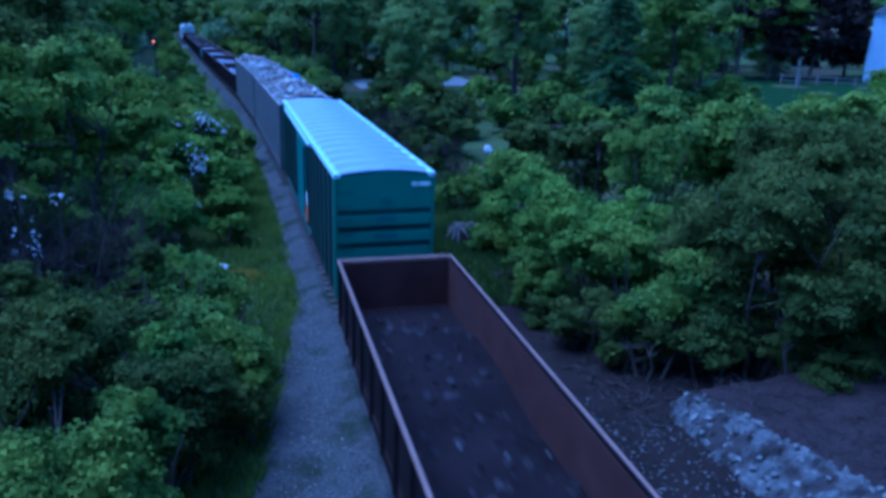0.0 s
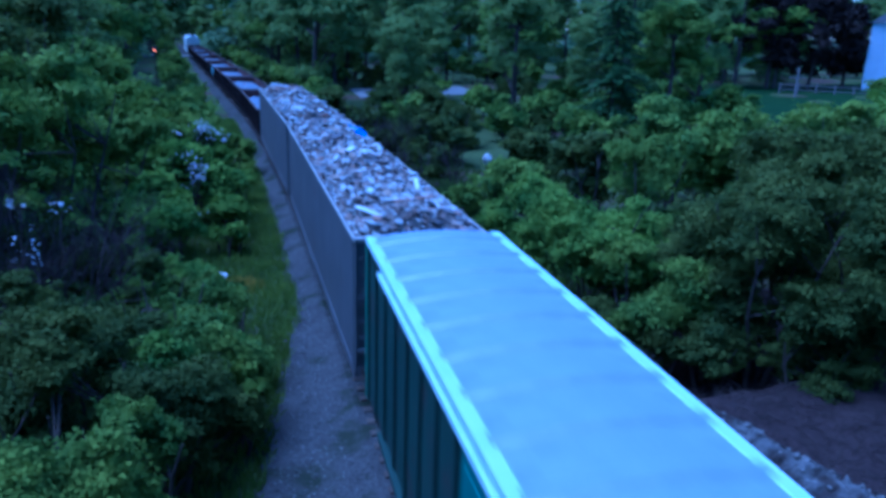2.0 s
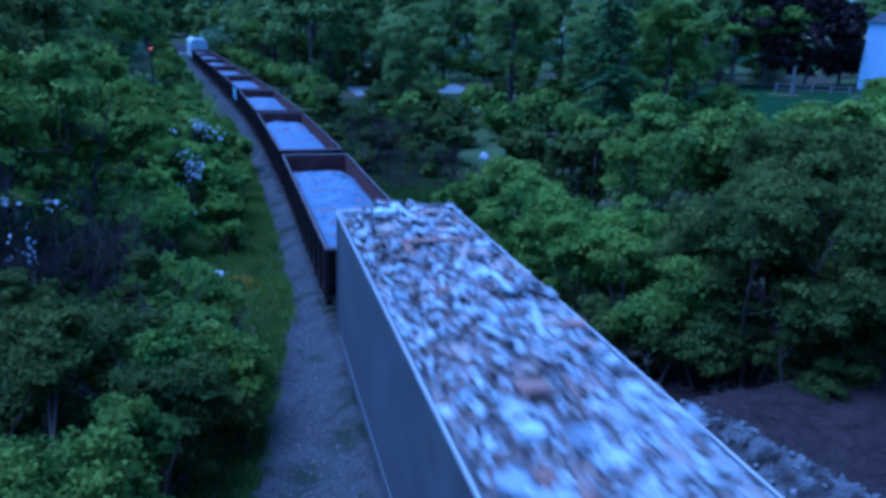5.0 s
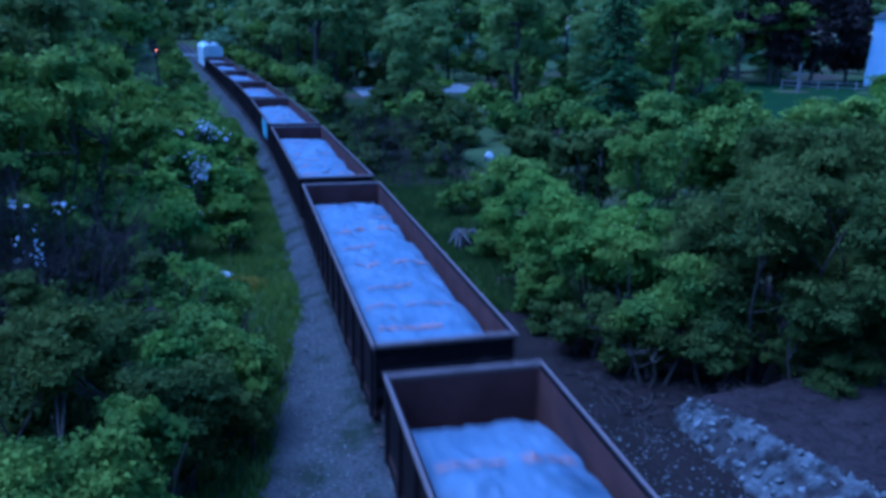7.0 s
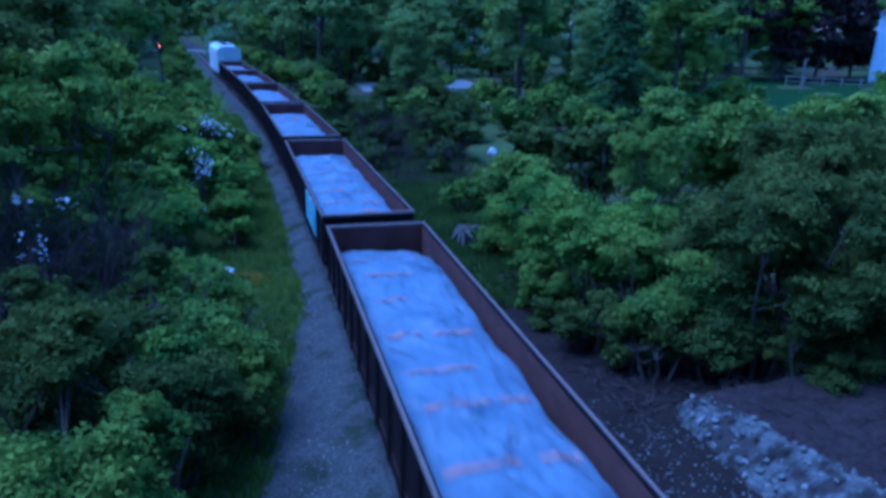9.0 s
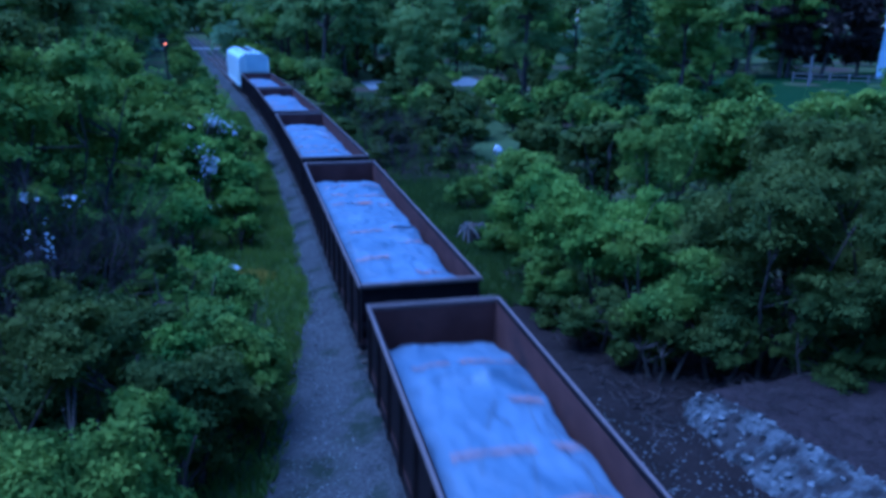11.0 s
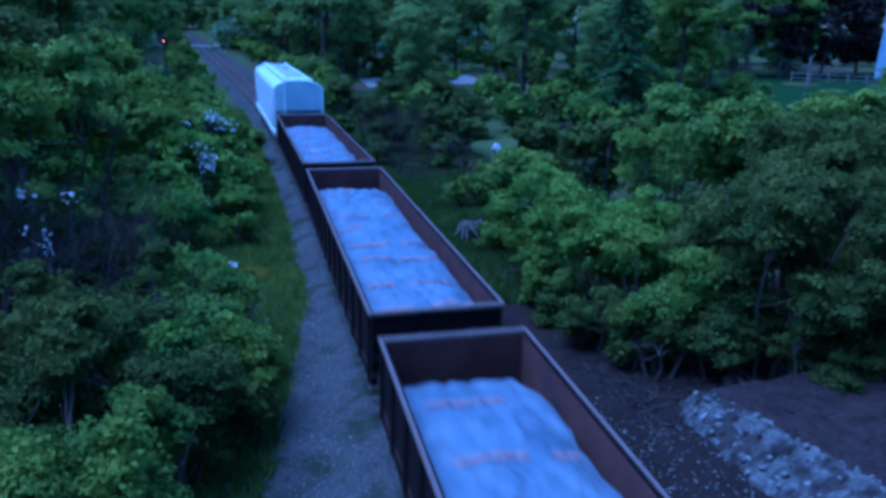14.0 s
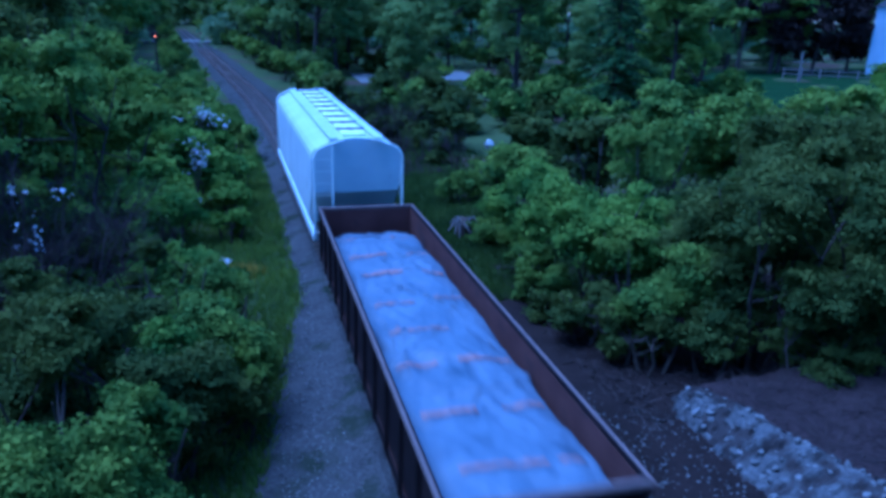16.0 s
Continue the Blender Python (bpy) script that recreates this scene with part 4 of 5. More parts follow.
# near plants: x, y, height, crown base, radius, clumps, leaves, leaf size, material
NEAR = [
    # trackside thicket
    (-6.9, 9.3, 3.8, 0.4, 2.1, 34, 44000, 0.09, LEAF_MID),
    (-9.6, 10.6, 5.0, 0.8, 2.4, 34, 29575, 0.112, LEAF_DARK),
    (-5.6, 13.6, 2.6, 0.1, 1.8, 30, 27300, 0.104, LEAF_DARK),
    (-5.1, 16.8, 2.5, 0.0, 1.9, 30, 26162, 0.104, LEAF_MID),
    (-5.2, 20.0, 2.5, 0.0, 1.9, 30, 25025, 0.104, LEAF_MID),
    (-7.0, 16.4, 3.0, 0.1, 1.8, 30, 20000, 0.104, LEAF_DARK),
    (-6.9, 21.6, 1.9, 0.1, 1.4, 28, 14000, 0.108, LEAF_MID),
    (-4.2, 18.4, 1.2, 0.0, 1.0, 20, 8000, 0.1, LEAF_MID),
    (-4.5, 15.2, 1.2, 0.0, 1.0, 20, 8000, 0.1, LEAF_DARK),
    (-7.9, 14.6, 4.0, 0.3, 2.1, 32, 29575, 0.104, LEAF_DARK),
    (-7.9, 18.0, 2.7, 0.1, 1.8, 32, 16000, 0.112, LEAF_DARK),
    (-11.5, 14.5, 5.4, 0.8, 2.6, 34, 27300, 0.120, LEAF_BRIGHT),
    (-6.6, 23.6, 2.2, 0.1, 1.7, 26, 18200, 0.112, LEAF_BRIGHT),
    (-8.6, 24.6, 2.2, 0.1, 1.7, 26, 8000, 0.120, LEAF_DARK),
    (-7.7, 30.0, 3.2, 0.3, 1.9, 26, 8000, 0.210, LEAF_BRIGHT),
    (-7.2, 35.5, 3.8, 0.4, 2.1, 28, 8500, 0.220, LEAF_BRIGHT),
    (-7.0, 41.0, 3.9, 0.4, 2.2, 28, 7500, 0.240, LEAF_BRIGHT),
    (-7.6, 47.0, 4.2, 0.4, 2.4, 28, 7000, 0.260, LEAF_MID),
    (-11.6, 22.0, 7.4, 4.2, 2.6, 40, 12000, 0.19, LEAF_MID),
    (-10.4, 27.5, 7.8, 3.2, 2.8, 42, 13000, 0.2, LEAF_MID),
    (-14.0, 28.0, 9.4, 2.6, 3.1, 42, 13000, 0.22, LEAF_DARK),
    (-9.6, 32.5, 7.0, 0.6, 2.7, 40, 13000, 0.21, LEAF_MID),
    (-13.6, 34.5, 9.6, 0.8, 3.1, 42, 12000, 0.24, LEAF_DARK),
    (-11.2, 39.0, 7.2, 0.5, 2.9, 40, 12000, 0.23, LEAF_MID),
    (-14.6, 42.0, 10.4, 0.8, 3.3, 42, 11000, 0.27, LEAF_DARK),
    (-12.6, 46.5, 8.2, 0.5, 3.0, 40, 10000, 0.26, LEAF_MID),
    (-17.8, 31.0, 10.6, 1.0, 3.3, 42, 10000, 0.27, LEAF_DARK),
    # thicket across the track
    (9.2, 16.2, 5.8, 0.7, 2.8, 46, 56875, 0.120, LEAF_DARK),
    (12.2, 15.2, 5.8, 0.9, 2.7, 42, 50050, 0.120, LEAF_DARK),
    (12.2, 19.3, 6.4, 0.5, 3.2, 46, 47775, 0.128, LEAF_DARK),
    (15.4, 16.5, 5.8, 1.2, 3.0, 42, 43225, 0.128, LEAF_DARK),
    (7.0, 21.3, 5.0, 0.5, 2.5, 40, 43225, 0.120, LEAF_BRIGHT),
    (16.4, 20.7, 5.6, 0.5, 3.2, 42, 38675, 0.128, LEAF_DARK),
    (6.7, 27.0, 3.8, 0.2, 2.0, 32, 27300, 0.120, LEAF_BRIGHT),
    (11.4, 27.0, 5.4, 0.4, 2.6, 36, 29575, 0.128, LEAF_MID),
    (16.5, 28.0, 6.2, 0.6, 3.0, 36, 12000, 0.240, LEAF_MID),
    (21.0, 26.0, 4.8, 0.6, 3.2, 36, 12000, 0.240, LEAF_DARK),
    (7.5, 32.6, 3.4, 0.2, 2.1, 28, 8500, 0.230, LEAF_MID),
    (12.6, 34.0, 4.6, 0.2, 2.4, 28, 8500, 0.240, LEAF_DARK),
    (17.8, 36.0, 5.2, 0.4, 2.9, 28, 9000, 0.250, LEAF_MID),
    (22.4, 35.5, 4.0, 0.3, 2.9, 28, 8000, 0.260, LEAF_DARK),
    (11.6, 41.0, 3.6, 0.2, 2.3, 24, 7000, 0.260, LEAF_DARK),
    (15.6, 44.0, 4.4, 0.2, 2.6, 24, 7000, 0.270, LEAF_MID),
    (27.0, 38.0, 3.0, 0.3, 3.2, 26, 7500, 0.280, LEAF_MID),
    (21.5, 45.0, 4.6, 0.3, 2.9, 24, 6500, 0.280, LEAF_MID),
    (33.0, 45.0, 2.2, 0.3, 3.4, 24, 6500, 0.300, LEAF_DARK),
    (8.4, 50.5, 3.2, 0.2, 2.3, 22, 5500, 0.280, LEAF_DARK),
    (5.6, 24.2, 1.3, 0.0, 1.1, 18, 4000, 0.130, LEAF_MID),
    (5.3, 20.6, 1.1, 0.0, 1.0, 18, 4000, 0.120, LEAF_DARK),
    (5.4, 28.6, 1.2, 0.0, 1.1, 18, 3600, 0.140, LEAF_MID),
    (6.0, 35.4, 1.4, 0.0, 1.3, 18, 3200, 0.160, LEAF_MID),
    (7.6, 38.4, 1.8, 0.0, 1.5, 18, 3200, 0.180, LEAF_MID),
    (38.5, 42.5, 5.6, 0.3, 3.0, 26, 6500, 0.280, LEAF_MID),
    (43.0, 46.0, 5.4, 0.3, 3.2, 26, 6000, 0.300, LEAF_MID),
    (10.9, 15.0, 2.6, 0.2, 1.5, 26, 12000, 0.11, LEAF_DARK),
    (13.6, 13.2, 4.6, 0.4, 2.2, 30, 15000, 0.12, LEAF_DARK),
    (6.9, 18.3, 4.0, 0.2, 2.0, 34, 30000, 0.115, LEAF_MID),
    (5.9, 17.4, 1.6, 0.0, 1.0, 20, 7000, 0.11, LEAF_DARK),
    (7.9, 16.2, 2.0, 0.0, 1.2, 22, 11000, 0.11, LEAF_DARK),
    (14.9, 47.6, 2.4, 0.0, 1.8, 22, 4500, 0.2, LEAF_DARK),
    (13.6, 43.4, 2.2, 0.0, 1.6, 22, 4500, 0.2, LEAF_DARK),
    (2.9, 47.0, 1.8, 0.0, 1.3, 20, 3600, 0.18, LEAF_DARK),
    (6.8, 46.0, 2.4, 0.0, 1.5, 20, 3600, 0.19, LEAF_DARK),
    (4.6, 52.0, 2.4, 0.0, 1.6, 20, 3600, 0.2, LEAF_DARK),
    (1.6, 54.5, 2.2, 0.0, 1.4, 20, 3600, 0.2, LEAF_DARK),
    (-7.2, 26.6, 3.4, 0.2, 1.8, 28, 12000, 0.125, LEAF_BRIGHT),
    (-6.2, 18.6, 3.4, 0.4, 0.9, 20, 6500, 0.1, LEAF_MID),
    (-5.6, 15.2, 3.1, 0.4, 0.8, 20, 6000, 0.1, LEAF_BRIGHT),
    (-7.2, 13.0, 3.7, 0.5, 1.0, 20, 7000, 0.1, LEAF_DARK),
    (-6.7, 20.0, 3.3, 0.3, 1.0, 20, 6500, 0.1, LEAF_DARK),
    (-4.9, 18.3, 2.7, 0.2, 0.8, 18, 5500, 0.1, LEAF_BRIGHT),
    (-6.0, 12.0, 3.1, 0.4, 0.9, 20, 6500, 0.095, LEAF_MID),
    (-8.6, 16.6, 4.3, 0.6, 1.1, 20, 6500, 0.1, LEAF_DARK),
    (-4.9, 21.0, 1.7, 0.1, 0.8, 18, 5000, 0.1, LEAF_MID),
    (-10.6, 21.0, 4.6, 0.6, 1.3, 20, 3800, 0.13, LEAF_DARK),
    (-9.3, 22.8, 4.0, 0.4, 1.2, 20, 3800, 0.13, LEAF_DARK),
    (-12.4, 23.4, 5.2, 0.6, 1.4, 20, 3800, 0.14, LEAF_DARK),
    (-8.4, 20.6, 3.0, 0.2, 1.0, 20, 3400, 0.12, LEAF_DARK),
    (5.4, 18.8, 2.0, 0.0, 1.1, 22, 9000, 0.11, LEAF_DARK),
    (6.4, 16.6, 1.8, 0.0, 1.0, 22, 9000, 0.11, LEAF_DARK),
    (9.6, 14.6, 2.6, 0.3, 1.3, 24, 12000, 0.11, LEAF_DARK),
    (5.0, 21.8, 2.2, 0.0, 1.2, 22, 9000, 0.115, LEAF_MID),
    (-5.0, 30.4, 1.5, 0.0, 1.0, 20, 4000, 0.14, LEAF_BRIGHT),
    (-5.0, 33.4, 1.9, 0.0, 1.2, 20, 4200, 0.15, LEAF_BRIGHT),
    (-5.0, 36.0, 2.2, 0.0, 1.3, 20, 4200, 0.16, LEAF_BRIGHT),
    (-5.3, 39.6, 2.2, 0.0, 1.4, 20, 4200, 0.17, LEAF_BRIGHT),
    (-5.5, 43.6, 2.4, 0.0, 1.5, 20, 4200, 0.18, LEAF_MID),
    (-5.8, 48.0, 2.6, 0.0, 1.6, 20, 4200, 0.19, LEAF_MID),
    (22.6, 29.5, 6.6, 0.6, 3.0, 36, 11000, 0.240, LEAF_MID),
    (27.5, 31.5, 6.4, 0.6, 3.1, 36, 10000, 0.260, LEAF_BRIGHT),
    (4.6, 58.5, 3.2, 0.1, 2.0, 24, 4500, 0.28, LEAF_DARK),
    (8.0, 57.0, 3.0, 0.1, 2.1, 24, 4500, 0.28, LEAF_DARK),
    (11.4, 56.0, 3.6, 0.1, 2.3, 24, 4500, 0.29, LEAF_DARK),
    (6.2, 63.0, 4.2, 0.1, 2.4, 24, 4500, 0.3, LEAF_DARK),
    (3.4, 66.0, 3.6, 0.1, 2.2, 24, 4200, 0.3, LEAF_DARK),
    (10.4, 62.0, 4.4, 0.1, 2.6, 24, 4500, 0.3, LEAF_DARK),
]
for i, (x, y, h, b, r, c, n, size, mat) in enumerate(NEAR):
    set_at(plant("shrub", SHRUB, "shrub", 100 + i, h, b, r, c, n, size, mat, "trackside shrubs", stems=4, trunk_r=0.07), x, y, 37 * i)

# tall broadleaf trees, built once in a few shapes: four full ones and four for the distance
TREE_LABEL = "tall broadleaf tree with a full dark green crown"
TALL = [plant("broadleaf_tree", TREE_LABEL, "tree", 300 + i, h, b, r, 52, n, size, mat, "tall trees along the railway")
        for i, (h, b, r, n, size, mat) in enumerate((
            (13, 1.8, 3.6, 15000, 0.24, LEAF_WOOD), (12, 3.0, 3.4, 14000, 0.24, LEAF_MID), (12, 1.2, 3.6, 15000, 0.24, LEAF_WOOD), (14, 2.2, 3.9, 15000, 0.25, LEAF_WOOD),
            (15, 1.0, 4.4, 7000, 0.48, LEAF_WOOD), (17, 1.6, 4.6, 7000, 0.5, LEAF_MID), (14, 0.8, 4.2, 7000, 0.46, LEAF_WOOD), (18, 2.0, 5.0, 7000, 0.52, LEAF_WOOD)))]
used = set()


def tall_tree(i, x, y, turn):
    m = pose(x, y, ground_height(x, y), 0, 0, turn)
    if i in used:
        copy_thing(TALL[i], m)
    else:
        used.add(i)
        TALL[i].matrix_basis = m


rnd = random.Random(5)
SPOTS = [(-19.5, 34.0), (-20.5, 44.0)]
for s in range(54, 330, 10):
    for off in (-14.6, -18.5, -23) if s < 84 else (-14.2, -19.5) if s < 200 else (-9.5, -15):
        x, y, _ = track(s + rnd.uniform(-2.5, 2.5), off + rnd.uniform(-1, 1))
        SPOTS.append((x, y))
SPOTS += [(5.1, 69.4), (10.5, 72), (15.5, 64), (20, 69), (8, 82), (26, 63), (29.5, 57), (34, 60), (15, 90), (24, 80), (33, 72)]
for s in range(92, 330, 11):
    for off in (8.5, 14.5, 22):
        x, y, _ = track(s + rnd.uniform(-3, 3), off + rnd.uniform(-1.5, 1.5))
        SPOTS.append((x, y))
for a in range(4, 48, 3):
    for d in (118, 140):
        q = radians(a + rnd.uniform(-1, 1))
        dd = d + rnd.uniform(-6, 6)
        if not (37 < a and d == 118):
            SPOTS.append((EYE.x + dd * math.sin(q), dd * math.cos(q)))


def in_opening(x, y, reach):
    """Whether a plant would stand before the lane where the woods open."""
    d = math.hypot(x - EYE.x, y)
    b = math.degrees(math.atan2(x - EYE.x, y))
    return 40 < d < 110 and any(abs(b - c) < w + math.degrees(reach / d) for c, w in ((8.4, 0.8), (15.0, 0.7)))


SPOTS = [p for p in SPOTS if not in_opening(*p, 1.6)]
for i, (x, y) in enumerate(SPOTS):
    tall_tree(rnd.randrange(4) + (0 if math.hypot(x, y) < 78 else 4), x, y, rnd.uniform(0, 360))

# distant woods that close the view, and unseen clumps that block low light
gen = np.random.default_rng(3)
centres, radii = [], []
for a in np.arange(-40, 75, 1.1):
    for z in (0.5, 3.5, 9.0, 14.5, 19.0, 24.0, 29.0):
        q, d = radians(a + gen.uniform(-0.4, 0.4)), gen.uniform(165, 200) if not -9 < a < -3 else gen.uniform(420, 460)
        centres.append((EYE.x + d * math.sin(q), d * math.cos(q), (z if d < 300 else 2 * z) + gen.uniform(-1.5, 1.5)))
        radii.append(gen.uniform(2.6, 4.6) * (1 if d < 300 else 2.2))
# unseen leaf clumps close behind the eye, added to cut light from the horizon
for a in np.arange(85, 305, 5.0):
    for z in (3.0, 8.0, 13.0, 17.0):
        q, d = radians(a + gen.uniform(-1, 1)), gen.uniform(16, 30)
        centres.append((EYE.x + d * math.sin(q), d * math.cos(q), z + gen.uniform(-1.5, 1.5)))
        radii.append(gen.uniform(2.4, 4.0))
far_c = np.array([(EYE.x + d * math.sin(radians(a)), d * math.cos(radians(a)), z) for a in np.arange(-11, -1.5, 0.8) for z in (2, 9, 16, 23, 30) for d in (338 + 9 * math.sin(a * 3 + z),)])
tagged(quads_mesh("far_woods", leaf_quads(gen, far_c, np.full(len(far_c), 6.0), 16000, 2.0, squash=0.9), LEAF_WOOD), "distant green woods at the far end of the line", "woods", kind="stuff")
tagged(quads_mesh("far_woods", leaf_quads(gen, np.array(centres), np.array(radii), 80000, 1.4, squash=0.9), LEAF_FAR), "hazed distant woods, and unseen clumps behind the eye that block low light", "woods", kind="stuff")

# low trackside growth further along
LOW = [plant("bush", "low leafy bush at the edge of the ballast", "bush", 400 + i, h, 0.1, r, 22, 1800, 0.44, mat, "bushes along the ballast", stems=3, trunk_r=0.06) for i, (h, r, mat) in enumerate(((2.8, 1.9, LEAF_MID), (3.6, 2.2, LEAF_MID), (2.2, 1.7, LEAF_DARK)))]
low_used = set()
low_spots = []
for s in range(50, 300, 5):
    for off in (-6.4, 6.6):
        if off > 0 and s < 62:
            continue
        low_spots.append(track(s + rnd.uniform(-1.5, 1.5), off * rnd.uniform(0.92, 1.15) * (1 if s < 200 else 0.9))[:2])
low_spots += [(rnd.uniform(7, 32), rnd.uniform(58, 74)) for _ in range(26)] + [(rnd.uniform(10, 52), rnd.uniform(78, 108)) for _ in range(40)] + [(rnd.uniform(-2, 78), rnd.uniform(108, 122)) for _ in range(46)] + [(31, 58), (35, 57.5), (38.5, 61), (29, 62), (33, 64), (41.5, 66)] + [(rnd.uniform(-22, -11), rnd.uniform(20, 46)) for _ in range(12)]
for x, y in [p for p in low_spots if not in_opening(*p, 1.3)]:
    i = rnd.randrange(3)
    m = pose(x, y, ground_height(x, y), 0, 0, rnd.uniform(0, 360))
    if i in low_used:
        copy_thing(LOW[i], m)
    else:
        low_used.add(i)
        LOW[i].matrix_basis = m

pine = spruce(71, 17.0, 3.0, 40, "dark tall spruce behind the thicket")
set_at(pine, 22.9, 53.9)
for x, y, t in ((73.5, 103.0, 130), (66.5, 106.0, 10)):
    copy_thing(pine, pose(x, y, ground_height(x, y), 0, 0, t))

for k, (x, y, h, r) in enumerate(((65.0, 92.5, 15, 5.0), (70.0, 90.5, 14, 4.8), (62.5, 99.0, 17, 4.8), (75.8, 90.6, 13, 3.6), (68.0, 96.5, 17, 5.0))):
    set_at(plant("copper_tree", "dark copper-leaved tree beside the house", "tree", 520 + k, h, 0.5, r, 64, 9500, 0.5, LEAF_COPPER, "copper trees by the house"), x, y, 70 * k)


def bare_shrub(x, y, height, seed):
    """A dead shrub: forked grey-brown branches without leaves."""
    r = random.Random(seed)
    thing = set_at(tagged(new("dead_shrub"), "bare dead shrub with forked brown branches", "dead shrub", "dead shrubs"), x, y)

    def fork(p, d, length, thick, depth):
        q = p + d * length
        tube(bm, p, q, thick, thick * 0.65, 5)
        if depth:
            for _ in range(3):
                fork(p.lerp(q, r.uniform(0.6, 1.0)), (d + Vector((r.gauss(0, 0.45), r.gauss(0, 0.45), r.gauss(0.05, 0.25)))).normalized(), length * r.uniform(0.55, 0.8), thick * 0.6, depth - 1)

    for i in range(4):
        a = math.tau * i / 4 + r.random()
        bm = bmesh.new()
        fork(Vector((0.15 * math.cos(a), 0.15 * math.sin(a), -0.2)), Vector((0.35 * math.cos(a), 0.35 * math.sin(a), 1)).normalized(), height * 0.4, 0.035, 4)
        part("branch", bm, TWIG, thing)


bare_shrub(-8.9, 19.4, 5.6, 1)
bare_shrub(-10.2, 17.6, 6.4, 2)
bare_shrub(-7.9, 22.0, 4.4, 3)
for k, (x, y, h) in enumerate(((-9.6, 21.6, 5.0), (-11.4, 19.4, 6.0), (-10.6, 24.0, 5.4), (-12.6, 22.6, 6.4), (-8.8, 25.8, 4.4), (-13.2, 25.4, 6.0), (3.8, 44.0, 3.2), (5.6, 49.5, 4.4), (7.6, 43.2, 3.0), (3.0, 50.5, 4.6))):
    bare_shrub(x, y, h, 30 + k)

# white bits among the leaves, painting gleams of bright water behind them
def blossom(x, y, z, spread, count, seed):
    g = np.random.default_rng(seed)
    c = g.normal(0, spread, (count, 3)) * np.array([1, 1, 0.8]) + np.array([x, y, z])
    thing = tagged(new("blossoming_bush"), "white bits on added stems painting water gleams between leaves", "bush", "blossoming bushes")
    stem = bmesh.new()
    foot = Vector((x - 0.4, y + 0.5, ground_height(x, y) - 0.1))
    for q in c[:8]:
        tube(stem, foot, Vector(q), 0.03, 0.01, 5)
    part("stem", stem, BARK, thing)
    tagged(quads_mesh("blossom", leaf_quads(g, c, np.full(count, 0.28), count * 9, 0.1, per_spray=3), GLINT, thing), "white blossom", kind="stuff")


blossom(-6.2, 37.6, 3.5, 0.45, 12, 1)
blossom(-6.3, 33.6, 2.25, 0.45, 14, 2)
blossom(-6.6, 31.2, 1.1, 0.16, 4, 3)
blossom(-9.4, 19.9, 3.0, 0.2, 4, 4)
blossom(-9.0, 20.2, 3.9, 0.6, 3, 5)

# grass and weeds
gen = np.random.default_rng(8)


def blades(name, label, category, x, y, size, mat):
    n = len(x)
    z = np.array([ground_height(a, b) for a, b in zip(x, y)])
    a, lean = gen.uniform(0, math.tau, n), gen.normal(0, 0.35, (n, 2))
    h, w = size * gen.uniform(0.5, 1.3, n), size * 0.09
    p = np.stack([x, y, z - 0.03], 1)
    side = np.stack([np.cos(a) * w, np.sin(a) * w, np.zeros(n)], 1)
    up = np.stack([lean[:, 0] * h, lean[:, 1] * h, h], 1)
    quad = np.stack([p - side, p + side, p + side * 0.7 + up * 0.6, p + up], 1)
    tagged(quads_mesh(name, quad, mat), label, category, kind="stuff")


n = 48000
u, s = gen.random(n) ** 1.2, gen.uniform(12, 75, n)
xy = np.array([track(q, -verge(q) + 0.12 - 5.5 * w)[:2] for q, w in zip(s, u)])
blades("grass", "unmown green grass beside the ballast", "grass", xy[:, 0], xy[:, 1], 0.3, GRASS_BLADE)
xy = np.array([track(q, 3.6 + 8.5 * w)[:2] for q, w in zip(np.where(gen.random(n) < 0.6, gen.uniform(22, 42, n), gen.uniform(42, 80, n)), u)])
blades("grass", "rough grass and weeds between track and thicket", "grass", xy[:, 0], xy[:, 1], 0.32, WEED_BLADE)
blades("yellow_weeds", "patch of yellow flowering weeds in the grass", "weeds", -4.5 + gen.normal(0, 0.28, 500), 26.2 + gen.normal(0, 0.22, 500), 0.4, YELLOW_BLADE)

# loose stones on the ballast
n = 16000
s, o = gen.uniform(6, 48, n), gen.uniform(-3.6, 6.0, n)
s = np.where(gen.random(n) < 0.7, 6 + (s - 6) * 0.5, s)
keep = ((o < -1.4) & (gen.random(n) < 0.75) & (o > 0.1 - np.array([verge(q) for q in s]))) | ((o > 1.6) & (gen.random(n) < 0.5) & (o < 3.2 + 2.9 * np.clip((11.5 - np.abs(s - 6)) / 4, 0, 1)))
s, o = s[keep], o[keep]
xy = np.array([track(a, b)[:2] for a, b in zip(s, o)])
n = len(s)
size = gen.uniform(0.014, 0.042, n)
base = np.concatenate([xy, (-0.36 - 0.03 * (np.abs(o) - 2))[:, None]], 1)
a = gen.uniform(0, math.tau, n)
ring = np.stack([np.stack([base[:, 0] + size * np.cos(a + k * math.pi / 2) * gen.uniform(.7, 1.3, n), base[:, 1] + size * np.sin(a + k * math.pi / 2) * gen.uniform(.7, 1.3, n), base[:, 2]], 1) for k in range(4)], 1)
apex = base + np.stack([gen.normal(0, .3, n) * size, gen.normal(0, .3, n) * size, size * gen.uniform(.6, 1.2, n)], 1)
sides = np.concatenate([np.stack([ring[:, k], ring[:, (k + 1) % 4], apex + (ring[:, (k + 1) % 4] - apex) * 0.25, apex + (ring[:, k] - apex) * 0.25], 1) for k in range(4)] + [apex[:, None] + (ring - apex[:, None]) * 0.25], 0)
tagged(quads_mesh("loose_ballast", sides, STONE_BITS), "loose grey stones with pale chips on the ballast", "stones", kind="stuff")

